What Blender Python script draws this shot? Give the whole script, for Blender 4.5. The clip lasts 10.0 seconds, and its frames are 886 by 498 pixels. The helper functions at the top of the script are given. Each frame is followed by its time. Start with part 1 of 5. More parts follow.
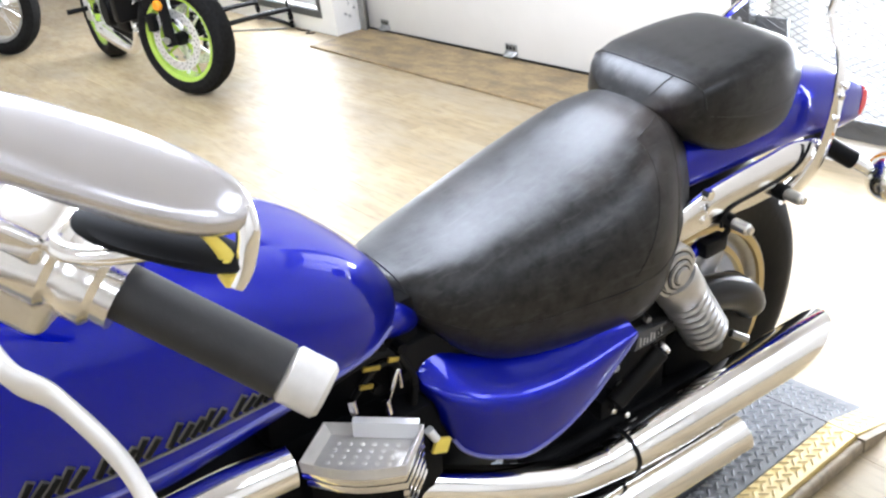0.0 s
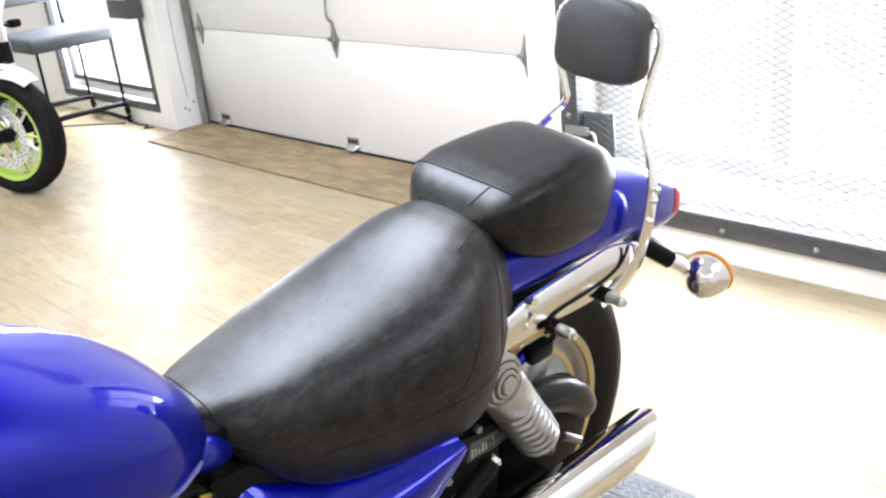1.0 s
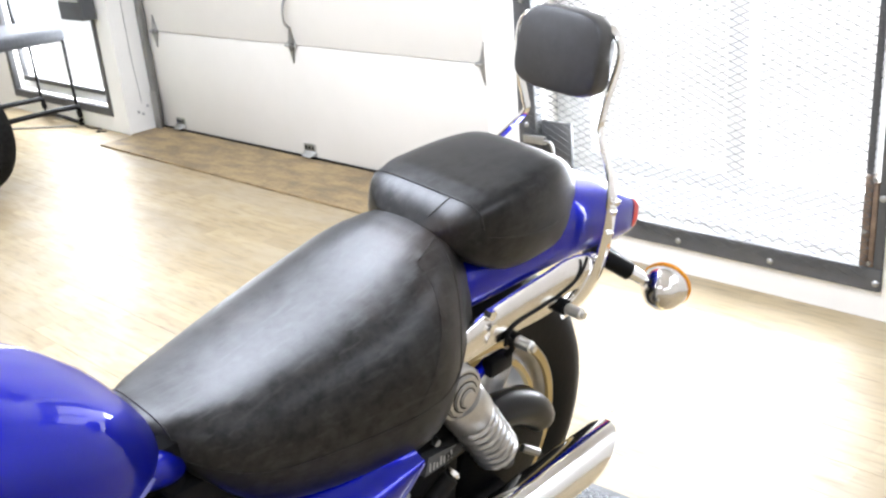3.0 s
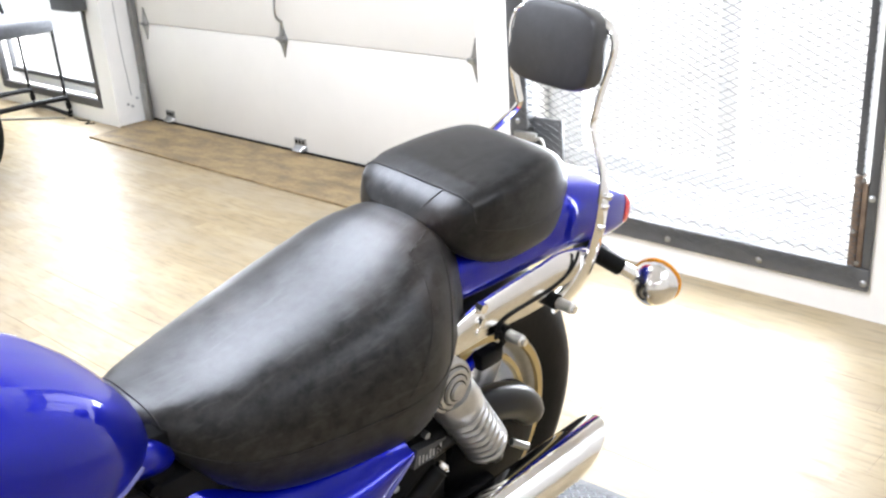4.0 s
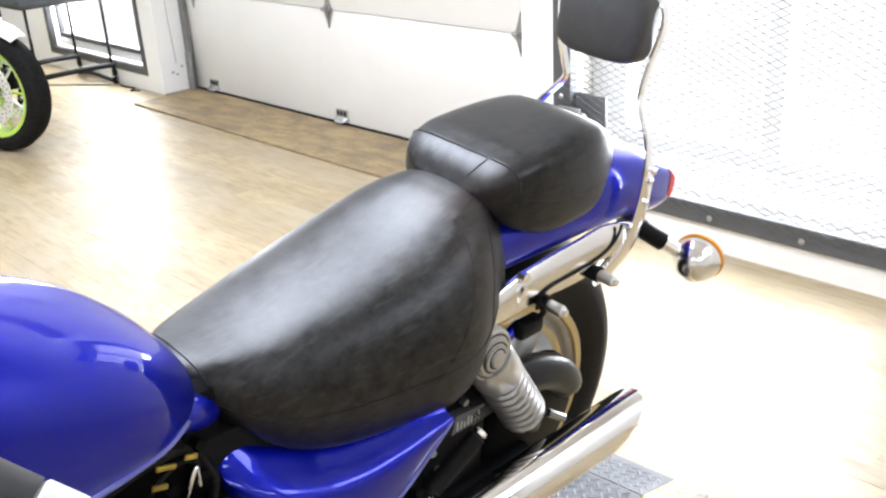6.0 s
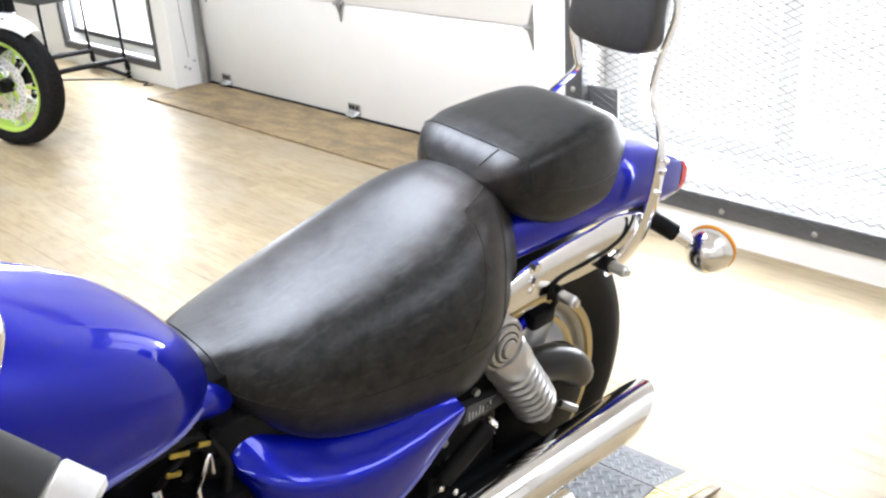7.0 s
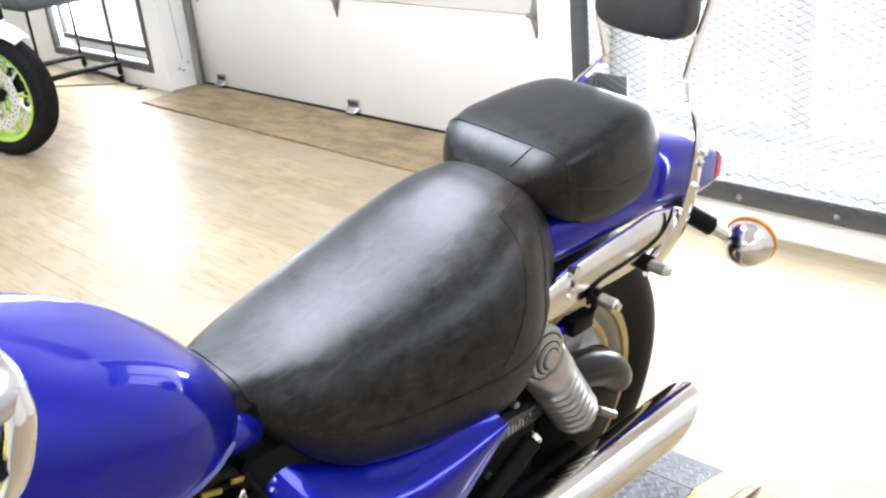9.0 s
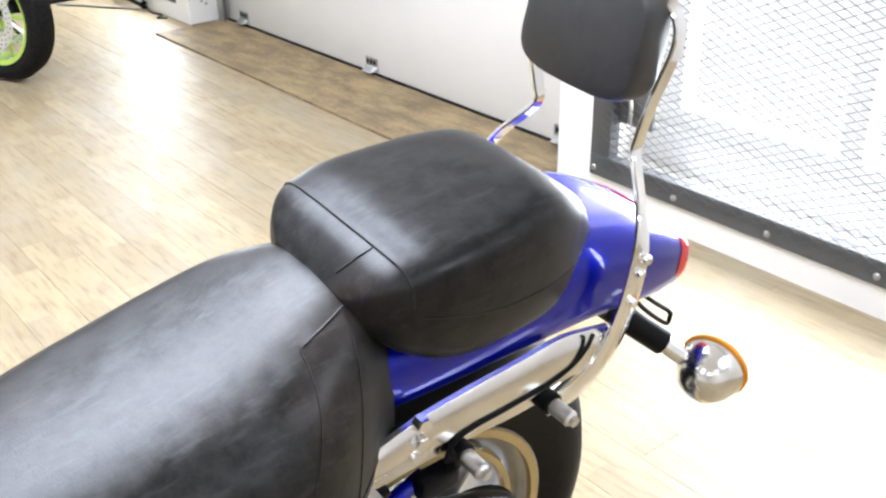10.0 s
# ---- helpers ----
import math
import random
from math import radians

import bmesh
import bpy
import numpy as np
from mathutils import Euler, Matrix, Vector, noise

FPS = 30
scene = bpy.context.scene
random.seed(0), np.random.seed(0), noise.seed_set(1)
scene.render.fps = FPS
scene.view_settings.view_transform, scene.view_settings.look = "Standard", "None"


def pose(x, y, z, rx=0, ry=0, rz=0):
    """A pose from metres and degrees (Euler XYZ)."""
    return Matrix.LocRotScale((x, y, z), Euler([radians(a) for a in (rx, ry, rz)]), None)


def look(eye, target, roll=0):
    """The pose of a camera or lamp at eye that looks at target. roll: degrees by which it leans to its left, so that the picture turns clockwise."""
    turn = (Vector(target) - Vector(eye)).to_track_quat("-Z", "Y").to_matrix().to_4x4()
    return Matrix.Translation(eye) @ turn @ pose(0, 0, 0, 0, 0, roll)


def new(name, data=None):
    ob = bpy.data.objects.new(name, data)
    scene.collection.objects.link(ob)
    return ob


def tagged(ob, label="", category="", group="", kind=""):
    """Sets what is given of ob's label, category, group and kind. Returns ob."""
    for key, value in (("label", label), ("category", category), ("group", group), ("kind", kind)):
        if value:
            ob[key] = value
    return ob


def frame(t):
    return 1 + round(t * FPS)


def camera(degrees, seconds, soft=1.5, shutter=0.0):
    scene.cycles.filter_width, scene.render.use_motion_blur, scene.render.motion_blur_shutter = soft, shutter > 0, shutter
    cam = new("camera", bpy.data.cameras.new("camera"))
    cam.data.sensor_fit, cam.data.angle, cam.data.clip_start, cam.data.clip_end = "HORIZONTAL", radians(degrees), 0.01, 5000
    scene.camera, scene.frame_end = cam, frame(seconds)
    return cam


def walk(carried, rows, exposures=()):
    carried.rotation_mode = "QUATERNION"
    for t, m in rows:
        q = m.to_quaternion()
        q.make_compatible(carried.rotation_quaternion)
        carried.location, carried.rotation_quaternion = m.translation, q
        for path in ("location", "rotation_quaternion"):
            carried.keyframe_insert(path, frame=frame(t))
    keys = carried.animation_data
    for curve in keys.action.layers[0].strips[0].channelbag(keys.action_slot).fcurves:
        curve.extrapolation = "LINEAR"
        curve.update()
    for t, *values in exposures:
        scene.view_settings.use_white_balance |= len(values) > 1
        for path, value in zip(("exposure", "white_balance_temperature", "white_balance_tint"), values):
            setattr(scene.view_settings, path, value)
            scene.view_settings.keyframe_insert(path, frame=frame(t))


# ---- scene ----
cam = camera(48.45, 10.0, soft=2.4)
PATH = [
    (0, (-0.0845, 0.4654, 1.2680), (0.8901, 1.9859, 0.4083), -8.01),
    (0.5, (-0.0393, 0.4655, 1.2725), (1.0964, 1.9004, 0.4650), -8.66),
    (1, (-0.0178, 0.4686, 1.2874), (1.2333, 1.8436, 0.5502), -6.12),
    (1.5, (-0.0098, 0.4713, 1.2896), (1.2982, 1.8015, 0.5688), -5.67),
    (2, (-0.0114, 0.4720, 1.2895), (1.3040, 1.7998, 0.5768), -5.28),
    (2.5, (-0.0115, 0.4764, 1.2897), (1.3020, 1.8027, 0.5732), -4.99),
    (3.8, (-0.0040, 0.4877, 1.2841), (1.3286, 1.7756, 0.5337), -4.26),
    (4, (-0.0129, 0.4859, 1.2819), (1.3189, 1.7824, 0.5421), -3.89),
    (4.5, (-0.0129, 0.4865, 1.2791), (1.3140, 1.7835, 0.5322), -3.90),
    (5, (-0.0187, 0.4905, 1.2758), (1.2951, 1.7923, 0.5125), -3.38),
    (5.5, (-0.0245, 0.4885, 1.2749), (1.2638, 1.8091, 0.5031), -3.13),
    (7, (-0.0324, 0.4818, 1.2692), (1.2132, 1.8338, 0.4828), -3.50),
    (7.5, (-0.0263, 0.4869, 1.2614), (1.2598, 1.7789, 0.4370), -3.06),
    (8, (-0.0536, 0.5049, 1.2540), (1.1961, 1.8134, 0.4043), -1.30),
    (8.5, (-0.1122, 0.5332, 1.2603), (1.1888, 1.8012, 0.4237), -2.69),
    (9, (-0.0095, 0.5722, 1.2604), (1.2353, 1.9161, 0.4566), -5.64),
    (9.5, (0.2253, 0.5852, 1.2964), (1.3984, 1.9719, 0.4596), -1.45),
    (10, (0.4588, 0.7218, 1.2535), (1.5722, 2.1150, 0.3479), -0.92),
]
walk(cam, [(t, look(eye, target, roll)) for t, eye, target, roll in PATH], [(0.0, -0.12, 6300, 10), (0.5, -0.17, 6260, 10), (1.0, -0.20, 6400, 10), (2.5, -0.20, 6480, 10), (8.0, -0.20, 6480, 10), (9.0, -0.20, 6400, 10), (10.0, -0.32, 6400, 10)])

# ---- light ----
world = bpy.data.worlds.new("world")
scene.world = world
world.use_nodes = True
wn = world.node_tree
sky = wn.nodes.new("ShaderNodeTexSky")
sky.sky_type, sky.sun_disc = "NISHITA", False
sky.sun_elevation, sky.sun_rotation = radians(40), radians(60)
wn.links.new(sky.outputs[0], wn.nodes["Background"].inputs[0])
wn.nodes["Background"].inputs[1].default_value = 0.12


def area(name, m, w, h, power, color=(1, 1, 1)):
    d = bpy.data.lights.new(name, "AREA")
    d.shape, d.size, d.size_y, d.energy, d.color = "RECTANGLE", w, h, power, color
    ob = new(name, d)
    ob.matrix_world = m
    return ob


LAMP = (0.88, 0.95, 1.11)
# daylight standing in the openings, and unseen ceiling lamps, added to light the hall
area("window_light", look((2.90, 1.99, 0.66), (0, 1.99, 0.25)), 1.2, 0.95, 120, (0.92, 0.97, 1.05))
area("window_light", look((2.78, 6.25, 1.0), (0, 6.25, 0.6)), 1.22, 1.6, 150, (0.92, 0.97, 1.05))
for lx, ly in ((-2.2, -1.6), (-2.2, 0.6), (-2.2, 3.2), (-2.2, 4.6), (-2.2, 6.0), (-2.2, 7.4), (-0.6, -2.3), (1.0, 4.6), (1.0, 6.0), (1.0, 7.4)):
    area("unseen_lamp", look((lx, ly, 2.93), (lx, ly, 0)), 1.2, 0.32, 28, LAMP)
# unseen lamp, set where the seat's highlight points and enlarged to broaden it
area("unseen_lamp", look((0.62, 2.66, 2.93), (0.62, 2.66, 0)), 1.8, 0.90, 240, LAMP)
# unseen fill panel, added to brighten the chrome and the side cover
area("unseen_lamp", look((1.9, -1.1, 2.93), (1.9, -1.1, 0)), 1.6, 1.6, 68, LAMP)

# ---- materials ----


def mat(name, color, rough=0.5, metal=0.0, vary=0.15, scale=8.0, bump=0.0, bscale=120.0, coat=0.0, rvary=0.0, stretch=(1, 1, 1), color2=None, island=0.0, spec=0.5):
    m = bpy.data.materials.new(name)
    m.use_nodes = True
    n, l = m.node_tree.nodes, m.node_tree.links
    b = n["Principled BSDF"]
    b.inputs["Roughness"].default_value, b.inputs["Metallic"].default_value = rough, metal
    b.inputs["Specular IOR Level"].default_value = spec
    b.inputs["Coat Weight"].default_value, b.inputs["Coat Roughness"].default_value = coat, 0.04
    tc, mp = n.new("ShaderNodeTexCoord"), n.new("ShaderNodeMapping")
    mp.inputs["Scale"].default_value = stretch
    if island:
        here, shift = n.new("ShaderNodeObjectInfo"), n.new("ShaderNodeVectorMath")
        l.new(tc.outputs["Object"], shift.inputs[0])
        l.new(here.outputs["Location"], shift.inputs[1])
        l.new(shift.outputs[0], mp.inputs["Vector"])
    else:
        l.new(tc.outputs["Object"], mp.inputs["Vector"])
    nz = n.new("ShaderNodeTexNoise")
    nz.inputs["Scale"].default_value, nz.inputs["Detail"].default_value, nz.inputs["Roughness"].default_value = scale, 3, 0.45
    l.new(mp.outputs[0], nz.inputs["Vector"])
    fine = n.new("ShaderNodeTexNoise")
    fine.inputs["Scale"].default_value, fine.inputs["Detail"].default_value = scale * 7, 2
    l.new(mp.outputs[0], fine.inputs["Vector"])
    both = n.new("ShaderNodeMath")
    both.operation = "MULTIPLY_ADD"
    both.inputs[1].default_value = 0.35
    l.new(fine.outputs[0], both.inputs[0])
    l.new(nz.outputs[0], both.inputs[2])
    ramp = n.new("ShaderNodeMapRange")
    ramp.interpolation_type = "SMOOTHSTEP"
    ramp.inputs["From Min"].default_value, ramp.inputs["From Max"].default_value = 0.40, 0.95
    l.new(both.outputs[0], ramp.inputs["Value"])
    mix = n.new("ShaderNodeMix")
    mix.data_type = "RGBA"
    lo = color2 or tuple(c * (1 - vary) for c in color)
    mix.inputs[6].default_value, mix.inputs[7].default_value = (*lo, 1), (*color, 1)
    l.new(ramp.outputs[0], mix.inputs[0])
    out = mix.outputs[2]
    if island:
        info, hsv = n.new("ShaderNodeObjectInfo"), n.new("ShaderNodeHueSaturation")
        rng = n.new("ShaderNodeMapRange")
        rng.inputs["To Min"].default_value, rng.inputs["To Max"].default_value = 1 - island, 1 + island * 0.5
        l.new(info.outputs["Random"], rng.inputs["Value"])
        l.new(rng.outputs[0], hsv.inputs["Value"])
        l.new(out, hsv.inputs["Color"])
        out = hsv.outputs[0]
    l.new(out, b.inputs["Base Color"])
    if rvary:
        r = n.new("ShaderNodeMapRange")
        r.inputs["From Min"].default_value, r.inputs["From Max"].default_value = 0.25, 0.75
        r.inputs["To Min"].default_value, r.inputs["To Max"].default_value = max(rough - rvary, 0.02), rough + rvary
        l.new(nz.outputs[0], r.inputs["Value"])
        l.new(r.outputs[0], b.inputs["Roughness"])
    if bump:
        n2, bp = n.new("ShaderNodeTexNoise"), n.new("ShaderNodeBump")
        n2.inputs["Scale"].default_value, n2.inputs["Detail"].default_value = bscale, 4
        l.new(mp.outputs[0], n2.inputs["Vector"])
        bp.inputs["Strength"].default_value, bp.inputs["Distance"].default_value = bump, 0.002
        l.new(n2.outputs[0], bp.inputs["Height"])
        l.new(bp.outputs[0], b.inputs["Normal"])
    return m


def glow(name, color, strength):
    m = bpy.data.materials.new(name)
    m.use_nodes = True
    n = m.node_tree.nodes
    b = n["Principled BSDF"]
    b.inputs["Emission Color"].default_value, b.inputs["Emission Strength"].default_value = (*color, 1), strength
    return m


M_WALL = mat("white wall paint", (0.75, 0.73, 0.685), 0.55, vary=0.06, scale=3, bump=0.15, bscale=60)
M_CEIL = mat("ceiling paint", (0.84, 0.84, 0.84), 0.7, vary=0.06, scale=2)
M_DOOR = mat("white door paint", (0.63, 0.605, 0.555), 0.45, vary=0.05, scale=2, bump=0.1, bscale=90)
M_PLY = mat("worn plywood", (0.31, 0.225, 0.115), 0.6, scale=7, bump=0.5, bscale=45, stretch=(2.2, 0.8, 1), color2=(0.115, 0.078, 0.038), rvary=0.12)


def laminate(name, edge):
    """Oak laminate in narrow staves: each stave has its own tone, with streaked grain and grey wear on top."""
    m = bpy.data.materials.new(name)
    m.use_nodes = True
    n, l = m.node_tree.nodes, m.node_tree.links
    b = n["Principled BSDF"]
    geo, sep, com = n.new("ShaderNodeNewGeometry"), n.new("ShaderNodeSeparateXYZ"), n.new("ShaderNodeCombineXYZ")
    l.new(geo.outputs["Position"], sep.inputs[0])
    across = n.new("ShaderNodeMath")
    across.operation, across.inputs[0].default_value = "SUBTRACT", edge
    l.new(sep.outputs[0], across.inputs[1])
    l.new(sep.outputs[1], com.inputs[0])
    l.new(across.outputs[0], com.inputs[1])
    stave = n.new("ShaderNodeTexBrick")
    stave.offset, stave.offset_frequency, stave.squash = 0.37, 2, 1.0
    for key, value in (("Scale", 1.0), ("Mortar Size", 0.0), ("Brick Width", 0.43), ("Row Height", 0.064)):
        stave.inputs[key].default_value = value
    stave.inputs["Color1"].default_value, stave.inputs["Color2"].default_value = (0, 0, 0, 1), (1, 1, 1, 1)
    l.new(com.outputs[0], stave.inputs["Vector"])

    def streaks(scale, stretch, detail, rough=0.55):
        mp, tex = n.new("ShaderNodeMapping"), n.new("ShaderNodeTexNoise")
        mp.inputs["Scale"].default_value = stretch
        tex.inputs["Scale"].default_value, tex.inputs["Detail"].default_value, tex.inputs["Roughness"].default_value = scale, detail, rough
        l.new(com.outputs[0], mp.inputs["Vector"])
        l.new(mp.outputs[0], tex.inputs["Vector"])
        return tex.outputs[0]

    def blend(fac, a, b2, lo, hi, top=1.0):
        rng, mix = n.new("ShaderNodeMapRange"), n.new("ShaderNodeMix")
        rng.inputs["From Min"].default_value, rng.inputs["From Max"].default_value, rng.inputs["To Max"].default_value = lo, hi, top
        mix.data_type = "RGBA"
        l.new(fac, rng.inputs["Value"])
        l.new(rng.outputs[0], mix.inputs[0])
        for k, c in ((6, a), (7, b2)):
            if isinstance(c, tuple):
                mix.inputs[k].default_value = (*c, 1)
            else:
                l.new(c, mix.inputs[k])
        return mix.outputs[2]

    tone = blend(stave.outputs["Color"], (0.258, 0.195, 0.110), (0.335, 0.262, 0.152), 0.0, 1.0)
    tone = blend(streaks(9, (1, 7, 1), 5), tone, (0.150, 0.106, 0.055), 0.48, 0.76, 0.8)
    tone = blend(streaks(2.6, (1, 1.8, 1), 4), tone, (0.30, 0.255, 0.185), 0.46, 0.70, 0.55)
    tone = blend(streaks(55, (1, 9, 1), 3), tone, (0.13, 0.095, 0.055), 0.60, 0.80, 0.5)
    l.new(tone, b.inputs["Base Color"])
    rr = n.new("ShaderNodeMapRange")
    rr.inputs["From Min"].default_value, rr.inputs["From Max"].default_value = 0.3, 0.7
    rr.inputs["To Min"].default_value, rr.inputs["To Max"].default_value = 0.38, 0.55
    l.new(streaks(7, (1, 2.5, 1), 5), rr.inputs["Value"])
    l.new(rr.outputs[0], b.inputs["Roughness"])
    bp = n.new("ShaderNodeBump")
    bp.inputs["Strength"].default_value, bp.inputs["Distance"].default_value = 0.10, 0.002
    l.new(streaks(14, (1, 5, 1), 4), bp.inputs["Height"])
    l.new(bp.outputs[0], b.inputs["Normal"])
    return m


M_FLOOR = laminate("light oak laminate", 2.62)
M_SUB = mat("floor base", (0.26, 0.20, 0.125), 0.8)


def vinyl(name, color, gloss=0.75, folds=0.25, rough=0.46, scuff=0.1, wearing=0.07):
    """Black seat vinyl: fine grain, and creases worn pale and smooth."""
    m = mat(name, color, 0.34, vary=0.35, scale=7, spec=gloss)
    n, l = m.node_tree.nodes, m.node_tree.links
    b = n["Principled BSDF"]
    tc = n.new("ShaderNodeTexCoord")
    mp = n.new("ShaderNodeMapping")
    mp.inputs["Scale"].default_value, mp.inputs["Rotation"].default_value = (1.0, 0.26, 1.0), (0.3, 0.2, 0.75)
    l.new(tc.outputs["Object"], mp.inputs[0])
    crease, grain = n.new("ShaderNodeTexNoise"), n.new("ShaderNodeTexNoise")
    crease.inputs["Scale"].default_value, crease.inputs["Detail"].default_value, crease.inputs["Distortion"].default_value = 22, 7, 0.7
    crease.inputs["Roughness"].default_value = 0.62
    grain.inputs["Scale"].default_value, grain.inputs["Detail"].default_value = 420, 2
    l.new(mp.outputs[0], crease.inputs[0])
    l.new(tc.outputs["Object"], grain.inputs[0])
    mid, fold, ridge = n.new("ShaderNodeMath"), n.new("ShaderNodeMath"), n.new("ShaderNodeMapRange")
    mid.operation, fold.operation = "SUBTRACT", "ABSOLUTE"
    mid.inputs[1].default_value = 0.5
    l.new(crease.outputs[0], mid.inputs[0])
    l.new(mid.outputs[0], fold.inputs[0])
    ridge.inputs["From Min"].default_value, ridge.inputs["From Max"].default_value = 0.0, 0.05
    l.new(fold.outputs[0], ridge.inputs["Value"])
    last = None
    for tex, strength, dist in ((ridge, folds, 0.0005), (crease, 0.3 * folds, 0.0010), (grain, 0.3, 0.0005)):
        bp = n.new("ShaderNodeBump")
        bp.inputs["Strength"].default_value, bp.inputs["Distance"].default_value = strength, dist
        l.new(tex.outputs[0], bp.inputs["Height"])
        if last:
            l.new(last.outputs[0], bp.inputs["Normal"])
        last = bp
    l.new(last.outputs[0], b.inputs["Normal"])
    r = n.new("ShaderNodeMapRange")
    r.inputs["From Min"].default_value, r.inputs["From Max"].default_value = 0.38, 0.62
    r.inputs["To Min"].default_value, r.inputs["To Max"].default_value = rough - wearing, rough + wearing
    l.new(r.outputs[0], b.inputs["Roughness"])
    # fine scratches that run across the seat, and dull cloudy patches
    mp2, scratch, cloud, sum_, sheen = n.new("ShaderNodeMapping"), n.new("ShaderNodeTexNoise"), n.new("ShaderNodeTexNoise"), n.new("ShaderNodeMath"), n.new("ShaderNodeMapRange")
    mp2.inputs["Scale"].default_value, mp2.inputs["Rotation"].default_value = (0.14, 1.0, 0.8), (0.25, 0.1, 0.85)
    l.new(tc.outputs["Object"], mp2.inputs[0])
    scratch.inputs["Scale"].default_value, scratch.inputs["Detail"].default_value, scratch.inputs["Roughness"].default_value = 130, 3, 0.5
    cloud.inputs["Scale"].default_value, cloud.inputs["Detail"].default_value, cloud.inputs["Roughness"].default_value = 46, 7, 0.66
    l.new(mp2.outputs[0], scratch.inputs[0])
    l.new(tc.outputs["Object"], cloud.inputs[0])
    line = n.new("ShaderNodeMapRange")
    line.inputs["From Min"].default_value, line.inputs["From Max"].default_value = 0.56, 0.70
    line.inputs["To Min"].default_value, line.inputs["To Max"].default_value = 0.46, 0.74
    l.new(scratch.outputs[0], line.inputs["Value"])
    l.new(line.outputs[0], sum_.inputs[0])
    l.new(cloud.outputs[0], sum_.inputs[1])
    sheen.inputs["From Min"].default_value, sheen.inputs["From Max"].default_value = 0.80, 1.20
    sheen.inputs["To Min"].default_value, sheen.inputs["To Max"].default_value = gloss * (1 - scuff), gloss * (1 + scuff)
    l.new(sum_.outputs[0], sheen.inputs["Value"])
    wear = n.new("ShaderNodeMath")
    wear.operation, wear.inputs[1].default_value = "MULTIPLY", 0.5
    l.new(sum_.outputs[0], wear.inputs[0])
    l.new(wear.outputs[0], r.inputs["Value"])
    l.new(sheen.outputs[0], b.inputs["Specular IOR Level"])
    rub, mask, mix = n.new("ShaderNodeTexNoise"), n.new("ShaderNodeMapRange"), n.new("ShaderNodeMix")
    rub.inputs["Scale"].default_value, rub.inputs["Detail"].default_value = 7, 5
    l.new(tc.outputs["Object"], rub.inputs[0])
    mask.inputs["From Min"].default_value, mask.inputs["From Max"].default_value, mask.inputs["To Max"].default_value = 0.58, 0.74, 0.7
    l.new(rub.outputs[0], mask.inputs["Value"])
    mix.data_type = "RGBA"
    l.new(mask.outputs[0], mix.inputs[0])
    l.new(b.inputs["Base Color"].links[0].from_socket, mix.inputs[6])
    mix.inputs[7].default_value = (0.030, 0.021, 0.016, 1)
    l.new(mix.outputs[2], b.inputs["Base Color"])
    return m


M_SEAT = vinyl("black vinyl", (0.0135, 0.0130, 0.0125), 0.39, 0.07, rough=0.40, scuff=0.42, wearing=0.11)
M_PAD = vinyl("greyed black vinyl", (0.018, 0.018, 0.020), 0.9, 0.04)
M_PILLION = vinyl("dull black vinyl", (0.010, 0.0097, 0.0094), 0.32, 0.05, rough=0.38, scuff=0.36, wearing=0.08)
M_PAINT = mat("blue metallic paint", (0.0012, 0.0058, 0.35), 0.36, metal=0.65, vary=0.06, scale=300, coat=0.85, spec=0.0)
M_CHROME = mat("chrome", (0.96, 0.955, 0.95), 0.09, metal=1.0, vary=0.05, scale=20, rvary=0.03)
M_POLISH = mat("polished aluminium", (0.86, 0.84, 0.81), 0.2, metal=1.0, vary=0.08, scale=25, rvary=0.05)
M_GRIP = mat("grey black grip rubber", (0.016, 0.016, 0.0165), 0.5, vary=0.25, scale=30, spec=0.5, bump=0.1, bscale=200)
M_ALU = mat("brushed aluminium", (0.78, 0.77, 0.75), 0.3, metal=1.0, vary=0.12, scale=30)
M_SHOCK = mat("dull grey alloy", (0.54, 0.53, 0.51), 0.36, metal=0.8, vary=0.2, scale=30, rvary=0.06)
M_LEVER = mat("cast aluminium", (0.80, 0.78, 0.74), 0.42, metal=0.6, vary=0.08, scale=20)
M_STEEL = mat("galvanised steel", (0.40, 0.40, 0.385), 0.42, metal=0.9, vary=0.25, scale=18)
M_BLACK = mat("black plastic", (0.005, 0.005, 0.0055), 0.5, spec=0.14, vary=0.3, scale=20)
M_GUARD = mat("satin black plastic", (0.008, 0.008, 0.0085), 0.30, vary=0.3, scale=20, spec=0.25)
M_RUBBER = mat("black rubber", (0.0065, 0.006, 0.0055), 0.6, spec=0.15, vary=0.3, scale=25, bump=0.2, bscale=90)
M_TREAD = mat("dusty tyre rubber", (0.012, 0.0115, 0.011), 0.75, vary=0.6, scale=60, bump=1.0, bscale=60, spec=0.12)
M_ENGINE = mat("black engine paint", (0.004, 0.004, 0.0045), 0.5, spec=0.08, vary=0.4, scale=30, bump=0.2)
M_FRAME = mat("dark grey steel frame", (0.075, 0.077, 0.08), 0.5, vary=0.25, scale=12, bump=0.1)
M_TRACK = mat("grey steel track", (0.30, 0.30, 0.29), 0.45, metal=0.8, vary=0.25, scale=12)
M_RED = mat("red lens", (0.65, 0.02, 0.02), 0.12, vary=0.1)
M_AMBER = mat("amber lens", (0.80, 0.30, 0.02), 0.15, vary=0.1)
M_LENS = mat("smoked clear lens", (0.75, 0.74, 0.72), 0.1, vary=0.08, coat=1.0)
M_GREEN = mat("lime green paint", (0.40, 0.58, 0.08), 0.25, vary=0.08, coat=0.6)
M_WHITE = mat("white plastic paint", (0.80, 0.80, 0.80), 0.25, vary=0.05, coat=0.6)
M_SILVER = mat("silver paint", (0.42, 0.43, 0.45), 0.3, metal=0.5, vary=0.1, coat=0.5)
